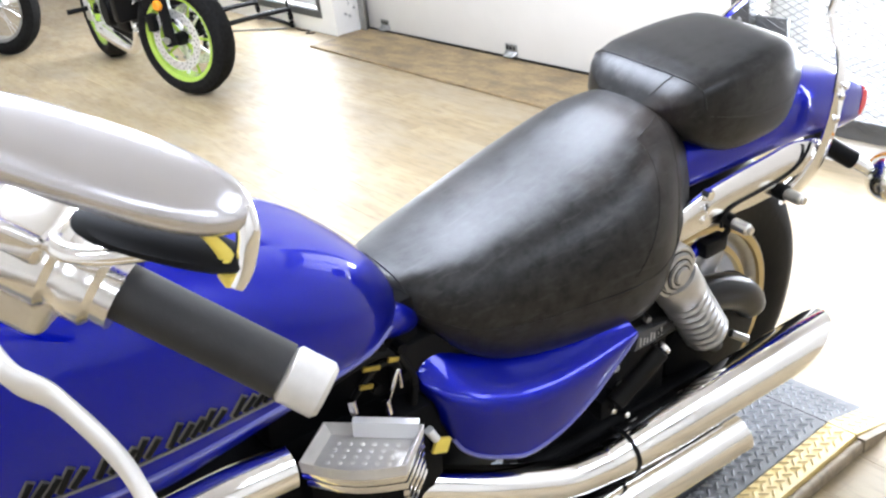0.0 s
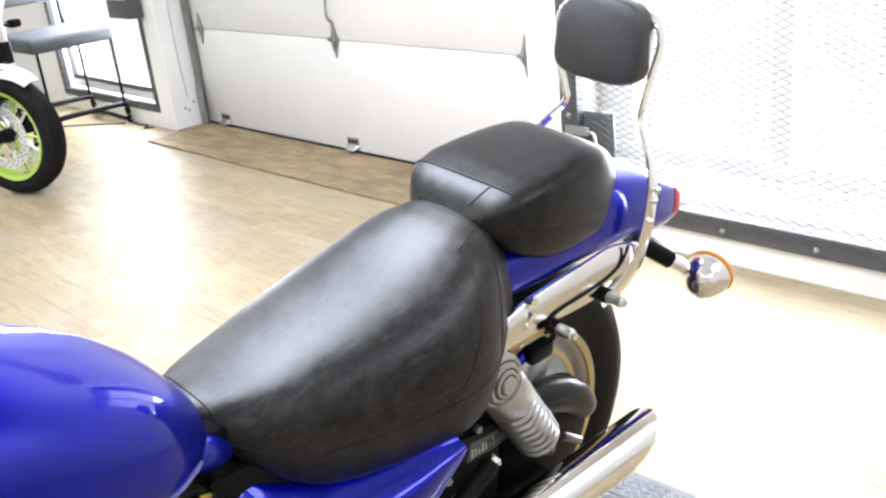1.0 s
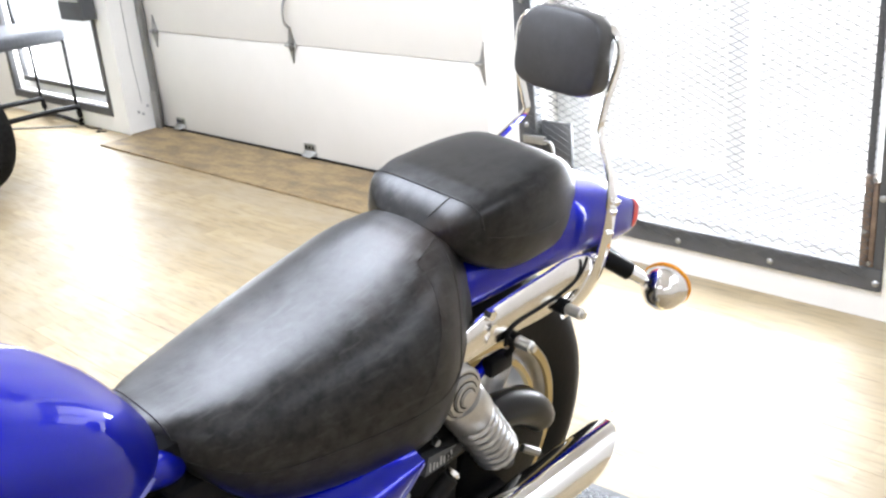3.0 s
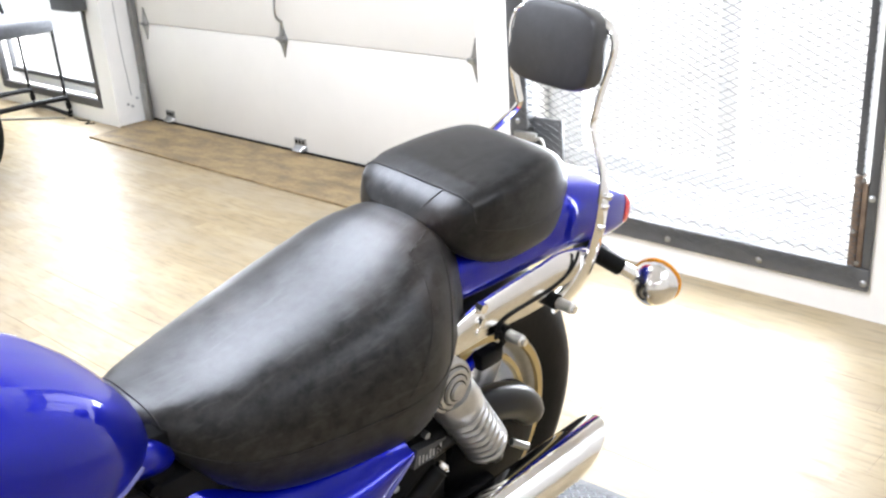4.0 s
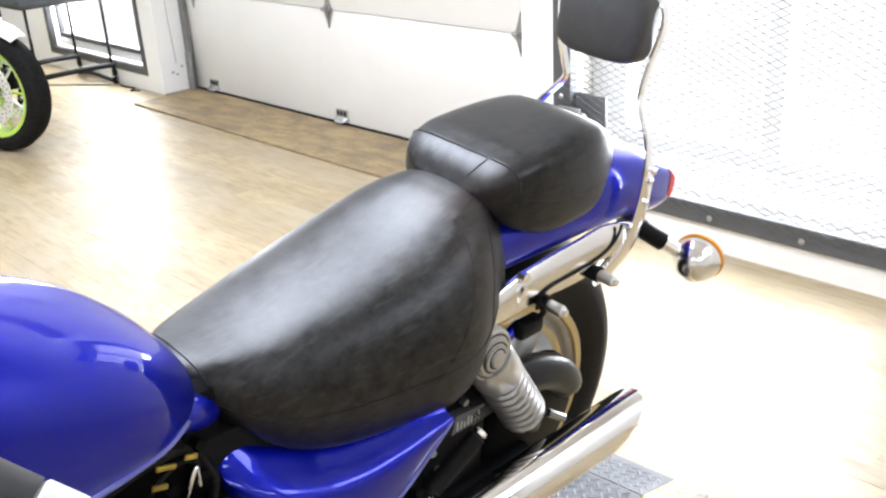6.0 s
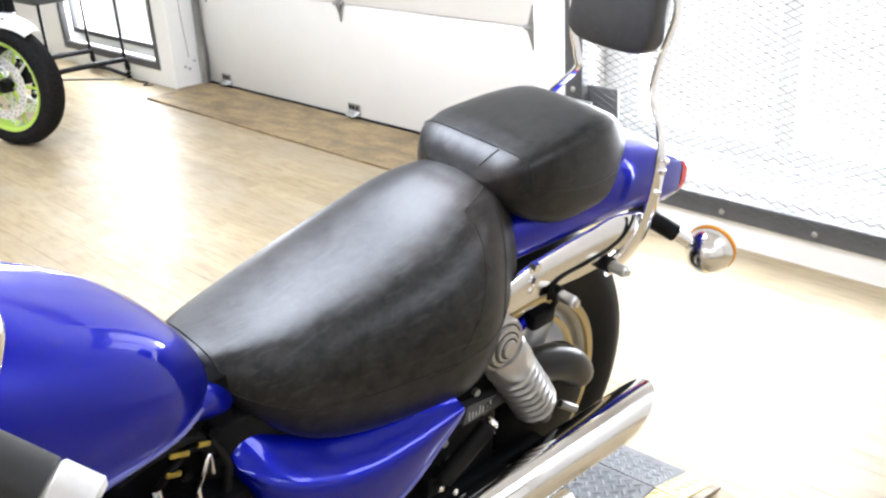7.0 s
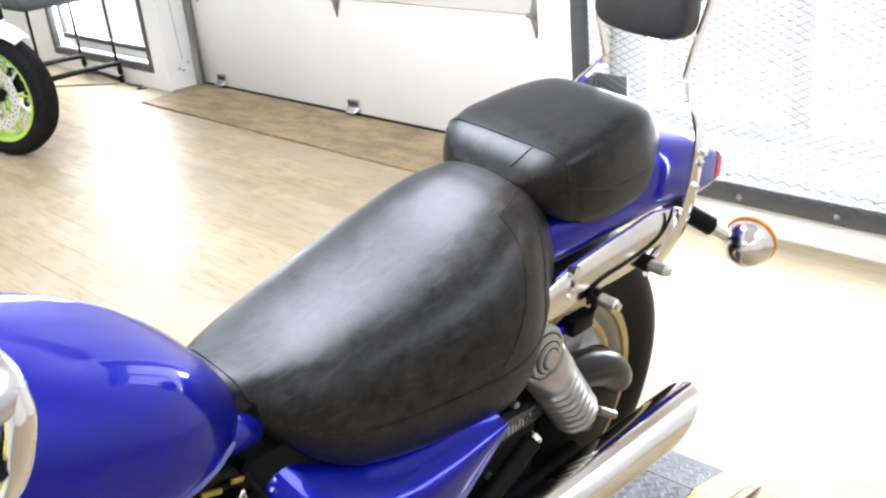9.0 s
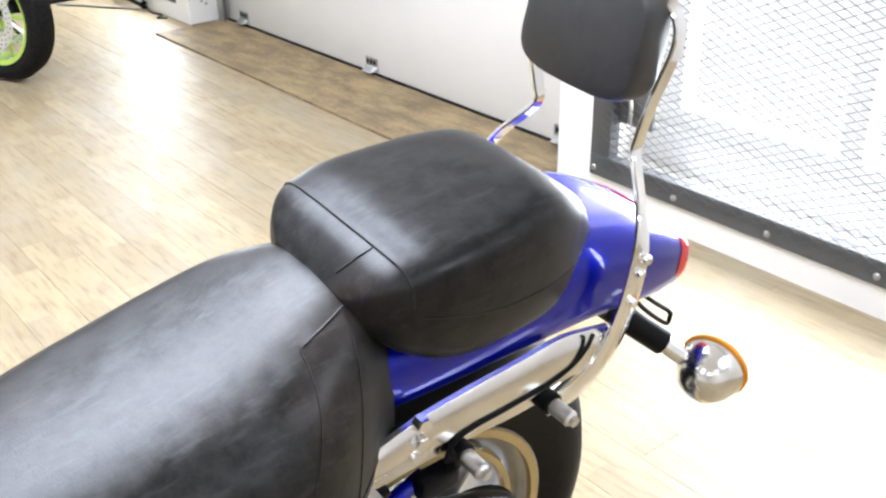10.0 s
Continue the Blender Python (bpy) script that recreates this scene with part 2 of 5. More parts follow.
M_PLATE = mat("grey tread plate", (0.066, 0.068, 0.072), 0.6, metal=0.0, vary=0.35, scale=9, rvary=0.1)
# lugs paler than the plate: rubbed tops, and highlights put into the colour
M_LUG = mat("rubbed steel lugs with painted highlight", (0.30, 0.31, 0.325), 0.42, metal=0.5, vary=0.35, scale=30)
M_YELLOW = mat("worn yellow paint", (0.66, 0.49, 0.17), 0.5, vary=0.3, scale=14, bump=0.1, color2=(0.48, 0.36, 0.15))
# paler than the border in the same way, rubbing and highlight in one tone
M_YLUG = mat("rubbed yellow lugs with painted highlight", (0.78, 0.62, 0.30), 0.45, vary=0.3, scale=30)
M_RAW = mat("worn brown edge", (0.30, 0.24, 0.16), 0.6, vary=0.5, scale=40, bump=0.4)
M_CLIP = mat("yellow chromate plating", (0.50, 0.36, 0.06), 0.35, metal=0.5, vary=0.4, scale=60)
M_DISC = mat("bright brake disc steel", (0.90, 0.90, 0.91), 0.34, metal=0.7, vary=0.15, scale=40)
M_BADGE = mat("dull grey gold badge", (0.16, 0.155, 0.15), 0.35, metal=0.6, vary=0.2, scale=40)
M_RUST = mat("rusty brown steel", (0.20, 0.135, 0.09), 0.6, vary=0.5, scale=30, bump=0.3)
M_SASH = mat("grey white sash paint", (0.68, 0.68, 0.67), 0.5, vary=0.06, scale=4)
# pale tone puts the light caught by the blue paint's edges into colour
M_EDGE_GLINT = mat("blue rolled edge with painted highlight", (0.16, 0.17, 0.50), 0.25, metal=0.3, vary=0.15, scale=20, coat=0.8)
M_CAST = mat("pale cast alloy", (0.66, 0.64, 0.60), 0.38, metal=0.25, vary=0.15, scale=25)
M_SHELL = mat("dulled chrome", (0.66, 0.65, 0.67), 0.26, metal=0.9, vary=0.06, scale=10)
# gold tone paints the floor's reflection in the polished rear rim
M_RIM_GLEAM = mat("gold floor reflection", (0.55, 0.42, 0.19), 0.38, metal=0.5, vary=0.1)
# the tag's own yellow, reused for the reflection painted on the mirror
M_TAG_GLEAM = mat("yellow tag", (0.85, 0.68, 0.12), 0.4, vary=0.1)
M_CLOTH = mat("charcoal upholstery", (0.06, 0.065, 0.075), 0.65, vary=0.3, scale=60, bump=0.3, bscale=300)
M_OUT = glow("bright daylight", (1, 1, 1), 4.6)
M_MIRROR = mat("mirror glass", (0.9, 0.9, 0.9), 0.02, metal=1.0, vary=0.02)

# ---- mesh helpers ----


def link(name, bm, material, parent=None, label="", smooth=True):
    me = bpy.data.meshes.new(name)
    bmesh.ops.recalc_face_normals(bm, faces=bm.faces)
    bm.to_mesh(me)
    bm.free()
    me.materials.append(material)
    if smooth:
        me.shade_smooth()
        me.set_sharp_from_angle(angle=radians(40))
    ob = new(name, me)
    if parent:
        ob.parent = parent
    if label:
        ob["label"] = label
    return ob


def part(name, bm, material, parent, label="", smooth=True):
    return link(name, bm, material, parent, label, smooth)


def box(x0, y0, z0, x1, y1, z1, bevel=0.0, segs=2):
    bm = bmesh.new()
    bmesh.ops.create_cube(bm, size=1)
    for v in bm.verts:
        v.co = Vector(((x0 + x1) / 2 + v.co.x * (x1 - x0), (y0 + y1) / 2 + v.co.y * (y1 - y0), (z0 + z1) / 2 + v.co.z * (z1 - z0)))
    if bevel:
        bmesh.ops.bevel(bm, geom=list(bm.edges), offset=bevel, segments=segs, affect="EDGES", profile=0.5)
    return bm


def moved(bm, m):
    bmesh.ops.transform(bm, matrix=m, verts=list(bm.verts))
    return bm


def add(a, b):
    """Joins b into a."""
    me = bpy.data.meshes.new("join")
    b.to_mesh(me)
    b.free()
    a.from_mesh(me)
    bpy.data.meshes.remove(me)
    return a


def loft(rings, cap=True, closed=True, loop=False):
    bm = bmesh.new()
    vs = [[bm.verts.new(p) for p in r] for r in rings]
    n = len(vs[0])
    pairs = list(zip(vs, vs[1:])) + ([(vs[-1], vs[0])] if loop else [])
    for a, b in pairs:
        for i in range(n if closed else n - 1):
            bm.faces.new((a[i], a[(i + 1) % n], b[(i + 1) % n], b[i]))
    if cap and not loop and closed:
        bm.faces.new(vs[0])
        bm.faces.new(vs[-1])
    return bm


def smooth_path(pts, per=8):
    """Catmull-Rom points through pts."""
    p = [np.array(q, float) for q in pts]
    p = [2 * p[0] - p[1]] + p + [2 * p[-1] - p[-2]]
    out = []
    for i in range(1, len(p) - 2):
        for k in range(per):
            t = k / per
            out.append(0.5 * (2 * p[i] + (p[i + 1] - p[i - 1]) * t + (2 * p[i - 1] - 5 * p[i] + 4 * p[i + 1] - p[i + 2]) * t * t + (3 * p[i] - p[i - 1] - 3 * p[i + 1] + p[i + 2]) * t ** 3))
    out.append(p[-2])
    return out


def tube(pts, r, n=14, per=8, squash=1.0, up=(0, 0, 1)):
    """A round or flattened bar along a smooth path; r is one radius or one for each point."""
    rs = [r] * len(pts) if np.isscalar(r) else list(r)
    q = smooth_path([(*p, k) for p, k in zip(pts, rs)], per) if per > 1 else [np.array((*p, k), float) for p, k in zip(pts, rs)]
    c = [Vector(v[:3]) for v in q]
    rings = []
    for i, v in enumerate(c):
        t = (c[min(i + 1, len(c) - 1)] - c[max(i - 1, 0)]).normalized()
        a = t.cross(Vector(up))
        a = a.normalized() if a.length > 1e-4 else t.orthogonal().normalized()
        b = a.cross(t)
        rings.append([v + (a * math.cos(2 * math.pi * k / n) * squash + b * math.sin(2 * math.pi * k / n)) * q[i][3] for k in range(n)])
    return loft(rings)


def lathe(profile, n=32, axis="y"):
    """Turns (radius, along) round an axis; an open profile is closed at its ends."""
    rings = []
    for k in range(n):
        a = 2 * math.pi * k / n
        ring = []
        for r, d in profile:
            c, s = r * math.cos(a), r * math.sin(a)
            ring.append({"y": (c, d, s), "x": (d, c, s), "z": (c, s, d)}[axis])
        rings.append(ring)
    bm = loft(rings, cap=False, closed=True, loop=True)
    bmesh.ops.remove_doubles(bm, verts=list(bm.verts), dist=1e-6)
    return bm


def rod(a, b, r, n=14, bevel=0.0):
    a, b = Vector(a), Vector(b)
    d = (b - a).length
    k = min(bevel, r * 0.5)
    prof = [(0, 0), (r - k, 0), (r, k), (r, d - k), (r - k, d), (0, d)]
    bm = lathe(prof, n, "z")
    return moved(bm, Matrix.Translation(a) @ (b - a).to_track_quat("Z", "Y").to_matrix().to_4x4())


def ease(xs, table):
    """Smooth values at xs through rows of (x, value, value...)."""
    t = np.array(table, float)
    out = []
    for x in xs:
        i = int(np.clip(np.searchsorted(t[:, 0], x) - 1, 0, len(t) - 2))
        h = t[i + 1, 0] - t[i, 0]
        u = np.clip((x - t[i, 0]) / h, 0, 1)

        def slope(j):
            if j == 0 or j == len(t) - 1:
                k = 0 if j == 0 else j - 1
                return (t[k + 1, 1:] - t[k, 1:]) / (t[k + 1, 0] - t[k, 0])
            a = (t[j, 1:] - t[j - 1, 1:]) / (t[j, 0] - t[j - 1, 0])
            b = (t[j + 1, 1:] - t[j, 1:]) / (t[j + 1, 0] - t[j, 0])
            return np.where(a * b > 0, 2 * a * b / (a + b + 1e-12 * np.sign(a + b + 1e-30)), 0)
        m0, m1 = slope(i) * h, slope(i + 1) * h
        out.append((2 * u ** 3 - 3 * u ** 2 + 1) * t[i, 1:] + (u ** 3 - 2 * u ** 2 + u) * m0 + (-2 * u ** 3 + 3 * u ** 2) * t[i + 1, 1:] + (u ** 3 - u ** 2) * m1)
    return np.array(out)


def flat_bar(pts, half, thick=0.003, per=8):
    """A flat steel strip along pts, its broad side facing sideways; half: half width at each point."""
    path = [Vector(q) for q in smooth_path(pts, per)]
    n = len(path)
    rings = []
    for i, p in enumerate(path):
        d = (path[min(i + 1, n - 1)] - path[max(i - 1, 0)]).normalized()
        out = (Vector((0, 1, 0)) - d * d.y).normalized()
        wide = d.cross(out)
        h = float(np.interp(i / (n - 1) * (len(pts) - 1), range(len(pts)), half))
        rings.append([p + wide * (h * a) + out * (thick * b) for a, b in ((-1, -0.5), (-0.8, -1), (0.8, -1), (1, -0.5), (1, 0.5), (0.8, 1), (-0.8, 1), (-1, 0.5))])
    return loft(rings)


def pod(table, steps=40, n=48, up_n=2.4, low_n=2.4):
    """A rounded body along x: rows of (x, half width, top, widest height, bottom)."""
    x0, x1 = table[0][0], table[-1][0]
    xs = [x0 + (x1 - x0) * (0.5 - 0.5 * math.cos(math.pi * i / steps)) for i in range(steps + 1)]
    rings = []
    for x, (hw, top, mid, bot) in zip(xs, ease(xs, table)):
        ring = []
        for k in range(n):
            a = 2 * math.pi * k / n
            c, s = math.cos(a), math.sin(a)
            e = up_n if s >= 0 else low_n
            y = hw * math.copysign(abs(c) ** (2 / e), c)
            z = mid + (top - mid) * abs(s) ** (2 / e) if s >= 0 else mid - (mid - bot) * abs(s) ** (2 / e)
            ring.append((x, y, z))
        rings.append(ring)
    return loft(rings)


def half_profile(prof, n):
    pts = smooth_path([(p[0], p[1]) for p in prof], 12)
    d = np.array([0] + list(np.cumsum([math.hypot(*(q - p)) for p, q in zip(pts, pts[1:])])))
    u = np.linspace(0, d[-1], n)
    arr = np.array(pts)
    return np.stack([np.interp(u, d, arr[:, 0]), np.interp(u, d, arr[:, 1])], 1)


def place(row, f, lv, side, lift=0.0):
    hw, top, mid, bot = row
    return side * (f * hw + lift * f), (mid + (top - mid + lift) * lv if lv >= 0 else mid + (mid - bot) * lv)


def flow(xs, table, reach=0.055):
    """As ease, but averaged over a short stretch so that the curvature runs on without bands."""
    x0, x1 = table[0][0], table[-1][0]
    out = 0
    weights = [(k / 6, math.exp(-2.0 * (k / 6) ** 2)) for k in range(-6, 7)]
    for k, wt in weights:
        out = out + wt * ease([x + k * min(reach, x - x0, x1 - x) for x in xs], table)
    return out / sum(wt for _, wt in weights)


def shaped(table, prof, steps=60, n=44):
    """A body along x whose cross section follows prof: (share of half width, level from 1 at the top to -1 at the bottom)."""
    half = half_profile(prof, n)
    x0, x1 = table[0][0], table[-1][0]
    xs = [x0 + (x1 - x0) * (0.5 - 0.5 * math.cos(math.pi * i / steps)) for i in range(steps + 1)]
    rings = []
    for x, row in zip(xs, flow(xs, table)):
        near = [(x, *place(row, f, lv, -1)) for f, lv in half]
        far = [(x, *place(row, f, lv, 1)) for f, lv in half[1:-1]]
        rings.append(near + far[::-1])
    return loft(rings)


def on_skin(table, prof, x, u, lift=0.0005):
    """A point on such a body: u is 0 at the top middle, 1 at the bottom middle; positive on the near side."""
    half = half_profile(prof, 101)
    q = min(abs(u), 1) * 100
    f, lv = np.interp(q, range(101), half[:, 0]), np.interp(q, range(101), half[:, 1])
    return (x, *place(flow([x], table)[0], f, lv, -1 if u >= 0 else 1, lift))


# ---- the hall ----
X_WALL, X_LEFT, Y_DOOR0, Y_DOOR1 = 2.57, 2.62, 2.772, 5.475
WIN0, WIN1, WIN_Z = 5.628, 6.88, 0.088
SCR0, SCR1, SCR_Z = 1.367, 2.625, 0.088


def structure(name, bm, material, label, category="wall", smooth=False):
    return tagged(link(name, bm, material, smooth=smooth), label, category, kind="structure")


w = box(X_LEFT, WIN1, 0, 2.97, 9.6, 3.0)
for b in ((X_LEFT, WIN0, 0, 2.97, WIN1, WIN_Z), (X_LEFT, WIN0, 1.9, 2.97, WIN1, 3.0), (X_LEFT, Y_DOOR1, 0, 2.97, WIN0, 3.0), (X_LEFT, Y_DOOR0, 2.35, 2.97, Y_DOOR1, 3.0),
          (X_WALL, SCR1, 0, 2.97, Y_DOOR0, 3.0), (X_WALL, SCR0, 0, 2.97, SCR1, SCR_Z), (X_WALL, SCR0, 2.15, 2.97, SCR1, 3.0), (X_WALL, -3.0, 0, 2.97, SCR0, 3.0)):
    add(w, box(*b))
structure("wall_east", w, M_WALL, "white painted wall with a garage door, a screened opening and a window")
structure("wall_north", box(-4.2, 9.6, 0, 2.97, 9.8, 3.0), M_WALL, "plain white painted wall behind the parked motorcycles")
structure("wall_south", box(-4.2, -3.2, 0, 2.97, -3.0, 3.0), M_WALL, "plain white painted wall")
structure("wall_west", box(-4.4, -3.2, 0, -4.2, 9.8, 3.0), M_WALL, "plain white painted wall")
structure("ceiling", box(-4.4, -3.2, 3.0, 2.97, 9.8, 3.15), M_CEIL, "plain white ceiling", "ceiling")
floor = structure("floor", box(-4.4, -3.2, -0.25, 2.97, 9.8, -0.012), M_SUB, "light oak laminate floor laid in staggered planks", "floor")
structure("ground", box(2.97, -40, -0.3, 40, 50, -0.05), mat("pale concrete", (0.6, 0.6, 0.58), 0.8, vary=0.1, scale=1), "pale concrete ground in bright daylight", "ground")
structure("backdrop", box(9, -25, -0.04, 9.2, 35, 12), M_OUT, "blown out bright daylight outside", "backdrop")
structure("threshold", box(2.40, 2.79, 0.0, 2.86, 5.418, 0.011, 0.003), M_PLY, "worn bare plywood strip on the floor along the garage door", "floor")

thr = bpy.data.objects["threshold"]
for y0, y1 in ((5.4195, 5.4735), (2.7735, 2.789)):
    part("filler", box(2.6215, y0, -0.01, 2.86, y1, 0.006, 0.002), M_PLY, thr, "worn plywood filler strip", smooth=False)
# garage door
door = structure("garage_door", box(2.84, 2.7735, 0.012, 2.875, 5.4735, 2.34), M_DOOR, "white sectional garage door, closed, with steel hinges and a pull handle", "garage door")
for k in range(4):
    part("panel", box(2.81, 2.80, (0.0185, 0.550, 1.06, 1.57)[k], 2.855, 5.43, (0.547, 1.057, 1.567, 2.07)[k], 0.0025), M_DOOR, door)


def hinge(y, z):
    out = [(-0.02, -0.02), (0, -0.085), (0.02, -0.02), (0.032, 0), (0.02, 0.02), (0, 0.085), (-0.02, 0.02), (-0.032, 0)]
    h = part("hinge", loft([[(2.802, y + a, z + b) for a, b in out], [(2.809, y + a, z + b) for a, b in out]]), M_STEEL, door, "galvanised steel hinge plate", smooth=False)
    part("pin", rod((2.797, y - 0.035, z), (2.797, y + 0.035, z), 0.008), M_STEEL, h)
    part("roller", rod((2.792, y - 0.008, z - 0.012), (2.792, y - 0.008, z + 0.012), 0.010), M_TRACK, h)
    return h


for hy in (5.345, 4.163, 2.984):
    hinge(hy, 0.550)
part("handle", tube([(2.805, 4.158, 0.625), (2.775, 4.158, 0.655), (2.77, 4.153, 0.705), (2.78, 4.153, 0.745), (2.805, 4.153, 0.775)], 0.006), M_STEEL, door, "steel pull handle")
part("seal", box(2.80, 2.80, 0.010, 2.85, 5.42, 0.0175, 0.002), M_RUBBER, door, "black rubber bottom seal")
for fy in (4.128, 5.245, 2.98):
    fb = part("foot_bracket", box(2.803, fy - 0.042, 0.045, 2.809, fy + 0.042, 0.082, 0.002), M_STEEL, door, "punched steel foot bracket")
    part("foot", loft([[(2.809, fy - 0.045, 0.026), (2.809, fy + 0.045, 0.026), (2.772, fy + 0.03, 0.026), (2.772, fy - 0.03, 0.026)], [(2.809, fy - 0.045, 0.046), (2.809, fy + 0.045, 0.046), (2.795, fy + 0.03, 0.046), (2.795, fy - 0.03, 0.046)]]), M_STEEL, fb, smooth=False)
    for k in (-1, 0, 1):
        part("slot", box(2.801, fy + k * 0.025 - 0.007, 0.055, 2.8035, fy + k * 0.025 + 0.007, 0.073, 0.001), M_BLACK, fb)
for ty in (5.430, 2.797):
    tr = part("track", box(2.77, ty - 0.02, 0.012, 2.80, ty + 0.02, 2.3, 0.004), M_TRACK, door, "grey steel track")
    part("base_plate", box(2.76, ty - 0.045, 0.012, 2.768, ty + 0.012, 0.22, 0.002), M_STEEL, tr)

for bx, bz in ((2.69, 0.115), (2.715, 0.10), (2.75, 0.14)):
    part("anchor_bolt", rod((bx, Y_DOOR1 - 0.001, bz), (bx, Y_DOOR1 - 0.008, bz), 0.007, 8), M_STEEL, door)
part("cable", tube([(2.71, 5.471, 2.2), (2.712, 5.471, 1.2), (2.705, 5.471, 0.5), (2.718, 5.471, 0.16)], 0.0016, 6), M_TRACK, door, "thin grey cable")
# screened opening
sc = structure("screen_1", box(X_WALL - 0.012, SCR0, SCR_Z, X_WALL + 0.03, SCR1, 0.155, 0.003), M_FRAME, "dark grey steel frame with expanded metal mesh and round screws", "screen")
part("frame_bar", box(X_WALL - 0.011, 2.55, 0.156, X_WALL + 0.03, SCR1, 2.10, 0.003), M_FRAME, sc)
part("frame_bar", box(X_WALL - 0.011, SCR0, 0.156, X_WALL + 0.03, 1.391, 2.10, 0.003), M_FRAME, sc)
part("inner_post", box(X_WALL - 0.006, 1.412, 0.42, X_WALL + 0.03, 1.432, 2.10, 0.003), M_FRAME, sc, "grey inner post beside an open slot")
for y0, y1, z1 in ((1.393, 1.408, 0.40), (1.411, 1.431, 0.418)):
    part("rusty_strip", box(X_WALL - 0.010, y0, 0.156, X_WALL + 0.03, y1, z1, 0.003), M_RUST, sc, "rusty brown steel strip")
for k, z in enumerate((0.17, 0.26, 0.41)):
    part("bolt", rod((X_WALL - 0.010, 1.402 + 0.018 * (k % 2), z), (X_WALL - 0.018, 1.402 + 0.018 * (k % 2), z), 0.006, 8), M_TRACK, sc)
part("frame_bar", box(X_WALL - 0.012, SCR0, 2.101, X_WALL + 0.03, SCR1, 2.15, 0.003), M_FRAME, sc)


def screw(y, z):
    dome = lathe([(0, -0.006), (0.005, -0.0056), (0.009, -0.003), (0.0105, 0), (0, 0)], 14, "x")
    part("screw", moved(dome, Matrix.Translation((X_WALL - 0.012, y, z))), M_STEEL, sc)


for k in range(5):
    screw(2.608 - k * 0.307, 0.112)
    screw(2.588, 0.42 + k * 0.42)
    screw(1.379, 0.36 + k * 0.42)
mesh_bm = bmesh.new()
LW, SW = 0.050, 0.0235
X_MESH = X_WALL - 0.017
nodes = [[(1.405 + k * LW / 2, 0.120 + (r + (k + r) % 2) * SW / 2) for k in range(48)] for r in range(166)]
for row in nodes:
    for (ya, za), (yb, zb) in zip(row, row[1:]):
        dy, dz = yb - ya, zb - za
        d = math.hypot(dy, dz)
        oy, oz = -dz / d * 0.0009, dy / d * 0.0009
        q = []
        for xx in (X_MESH, X_MESH + 0.0015):
            q += [mesh_bm.verts.new(c) for c in ((xx, ya - oy, za - oz), (xx, yb - oy, zb - oz), (xx, yb + oy, zb + oz), (xx, ya + oy, za + oz))]
        for f in ((0, 1, 2, 3), (7, 6, 5, 4), (0, 4, 5, 1), (2, 6, 7, 3)):
            mesh_bm.faces.new([q[i] for i in f])
tagged(part("mesh", mesh_bm, M_FRAME, sc, "expanded metal mesh", smooth=False), kind="stuff")
part("lock_panel", box(X_WALL + 0.02, 2.425, 0.265, X_WALL + 0.035, 2.548, 0.432, 0.002), M_FRAME, sc, "dark sheet metal lock panel")
lt = part("latch", box(X_WALL - 0.03, 2.50, 0.36, X_WALL - 0.0125, 2.595, 0.39, 0.004), M_STEEL, sc, "steel slide latch")
part("bolt", tube([(X_WALL - 0.03, 2.50, 0.375), (X_WALL - 0.035, 2.47, 0.375), (X_WALL - 0.035, 2.46, 0.345), (X_WALL - 0.035, 2.46, 0.295)], 0.006), M_STEEL, lt)
win = structure("window_1", box(2.78, SCR0 + 0.002, SCR_Z + 0.001, 2.84, SCR1 - 0.002, 0.205, 0.004), M_WHITE, "white framed glazed door behind the steel mesh", "window")
part("rail", box(2.775, SCR0 + 0.002, 0.215, 2.845, SCR1 - 0.002, 0.285, 0.006), M_SASH, win, "grey white glazing rail")
part("mullion", box(2.776, 1.885, 0.286, 2.844, 1.955, 2.14, 0.006), M_SASH, win, "grey white mullion")
part("stile", box(2.776, 2.47, 0.286, 2.844, SCR1 - 0.002, 2.14, 0.006), M_SASH, win, "grey white stile")

# window by the chair
w2 = structure("window_2", box(X_LEFT - 0.005, WIN0, WIN_Z, X_LEFT + 0.03, WIN1, 0.133, 0.003), M_FRAME, "window in a dark steel frame, bright daylight behind", "window")
for b in ((WIN0, WIN0 + 0.042), (WIN1 - 0.042, WIN1)):
    part("frame_bar", box(X_LEFT - 0.006, b[0], 0.134, X_LEFT + 0.03, b[1], 1.9, 0.003), M_FRAME, w2)
part("inner_frame", box(X_LEFT + 0.05, WIN0 + 0.043, 0.134, X_LEFT + 0.09, WIN1 - 0.043, 0.183, 0.003), M_WHITE, w2)
part("sash", box(X_LEFT + 0.04, WIN0 + 0.075, 0.188, X_LEFT + 0.075, WIN1 - 0.075, 0.216, 0.003), M_FRAME, w2)
for b in ((WIN0 + 0.075, WIN0 + 0.097), (WIN1 - 0.097, WIN1 - 0.075)):
    part("sash", box(X_LEFT + 0.041, b[0], 0.217, X_LEFT + 0.074, b[1], 1.85, 0.003), M_FRAME, w2)

# ---- blue motorcycle ----
bike = tagged(new("motorcycle"), "blue cruiser motorcycle with black seats, standing on a tread plate lift", "motorcycle", kind="thing")
bike.matrix_world = pose(0.022, 1.518, 0.047, 8.0, 0, 0)

# fuel tank
P_TANK = [(0, 1), (0.38, 0.962), (0.68, 0.82), (0.885, 0.52), (0.982, 0.10), (1, -0.25), (0.97, -0.6), (0.88, -0.9), (0.7, -1), (0, -1)]
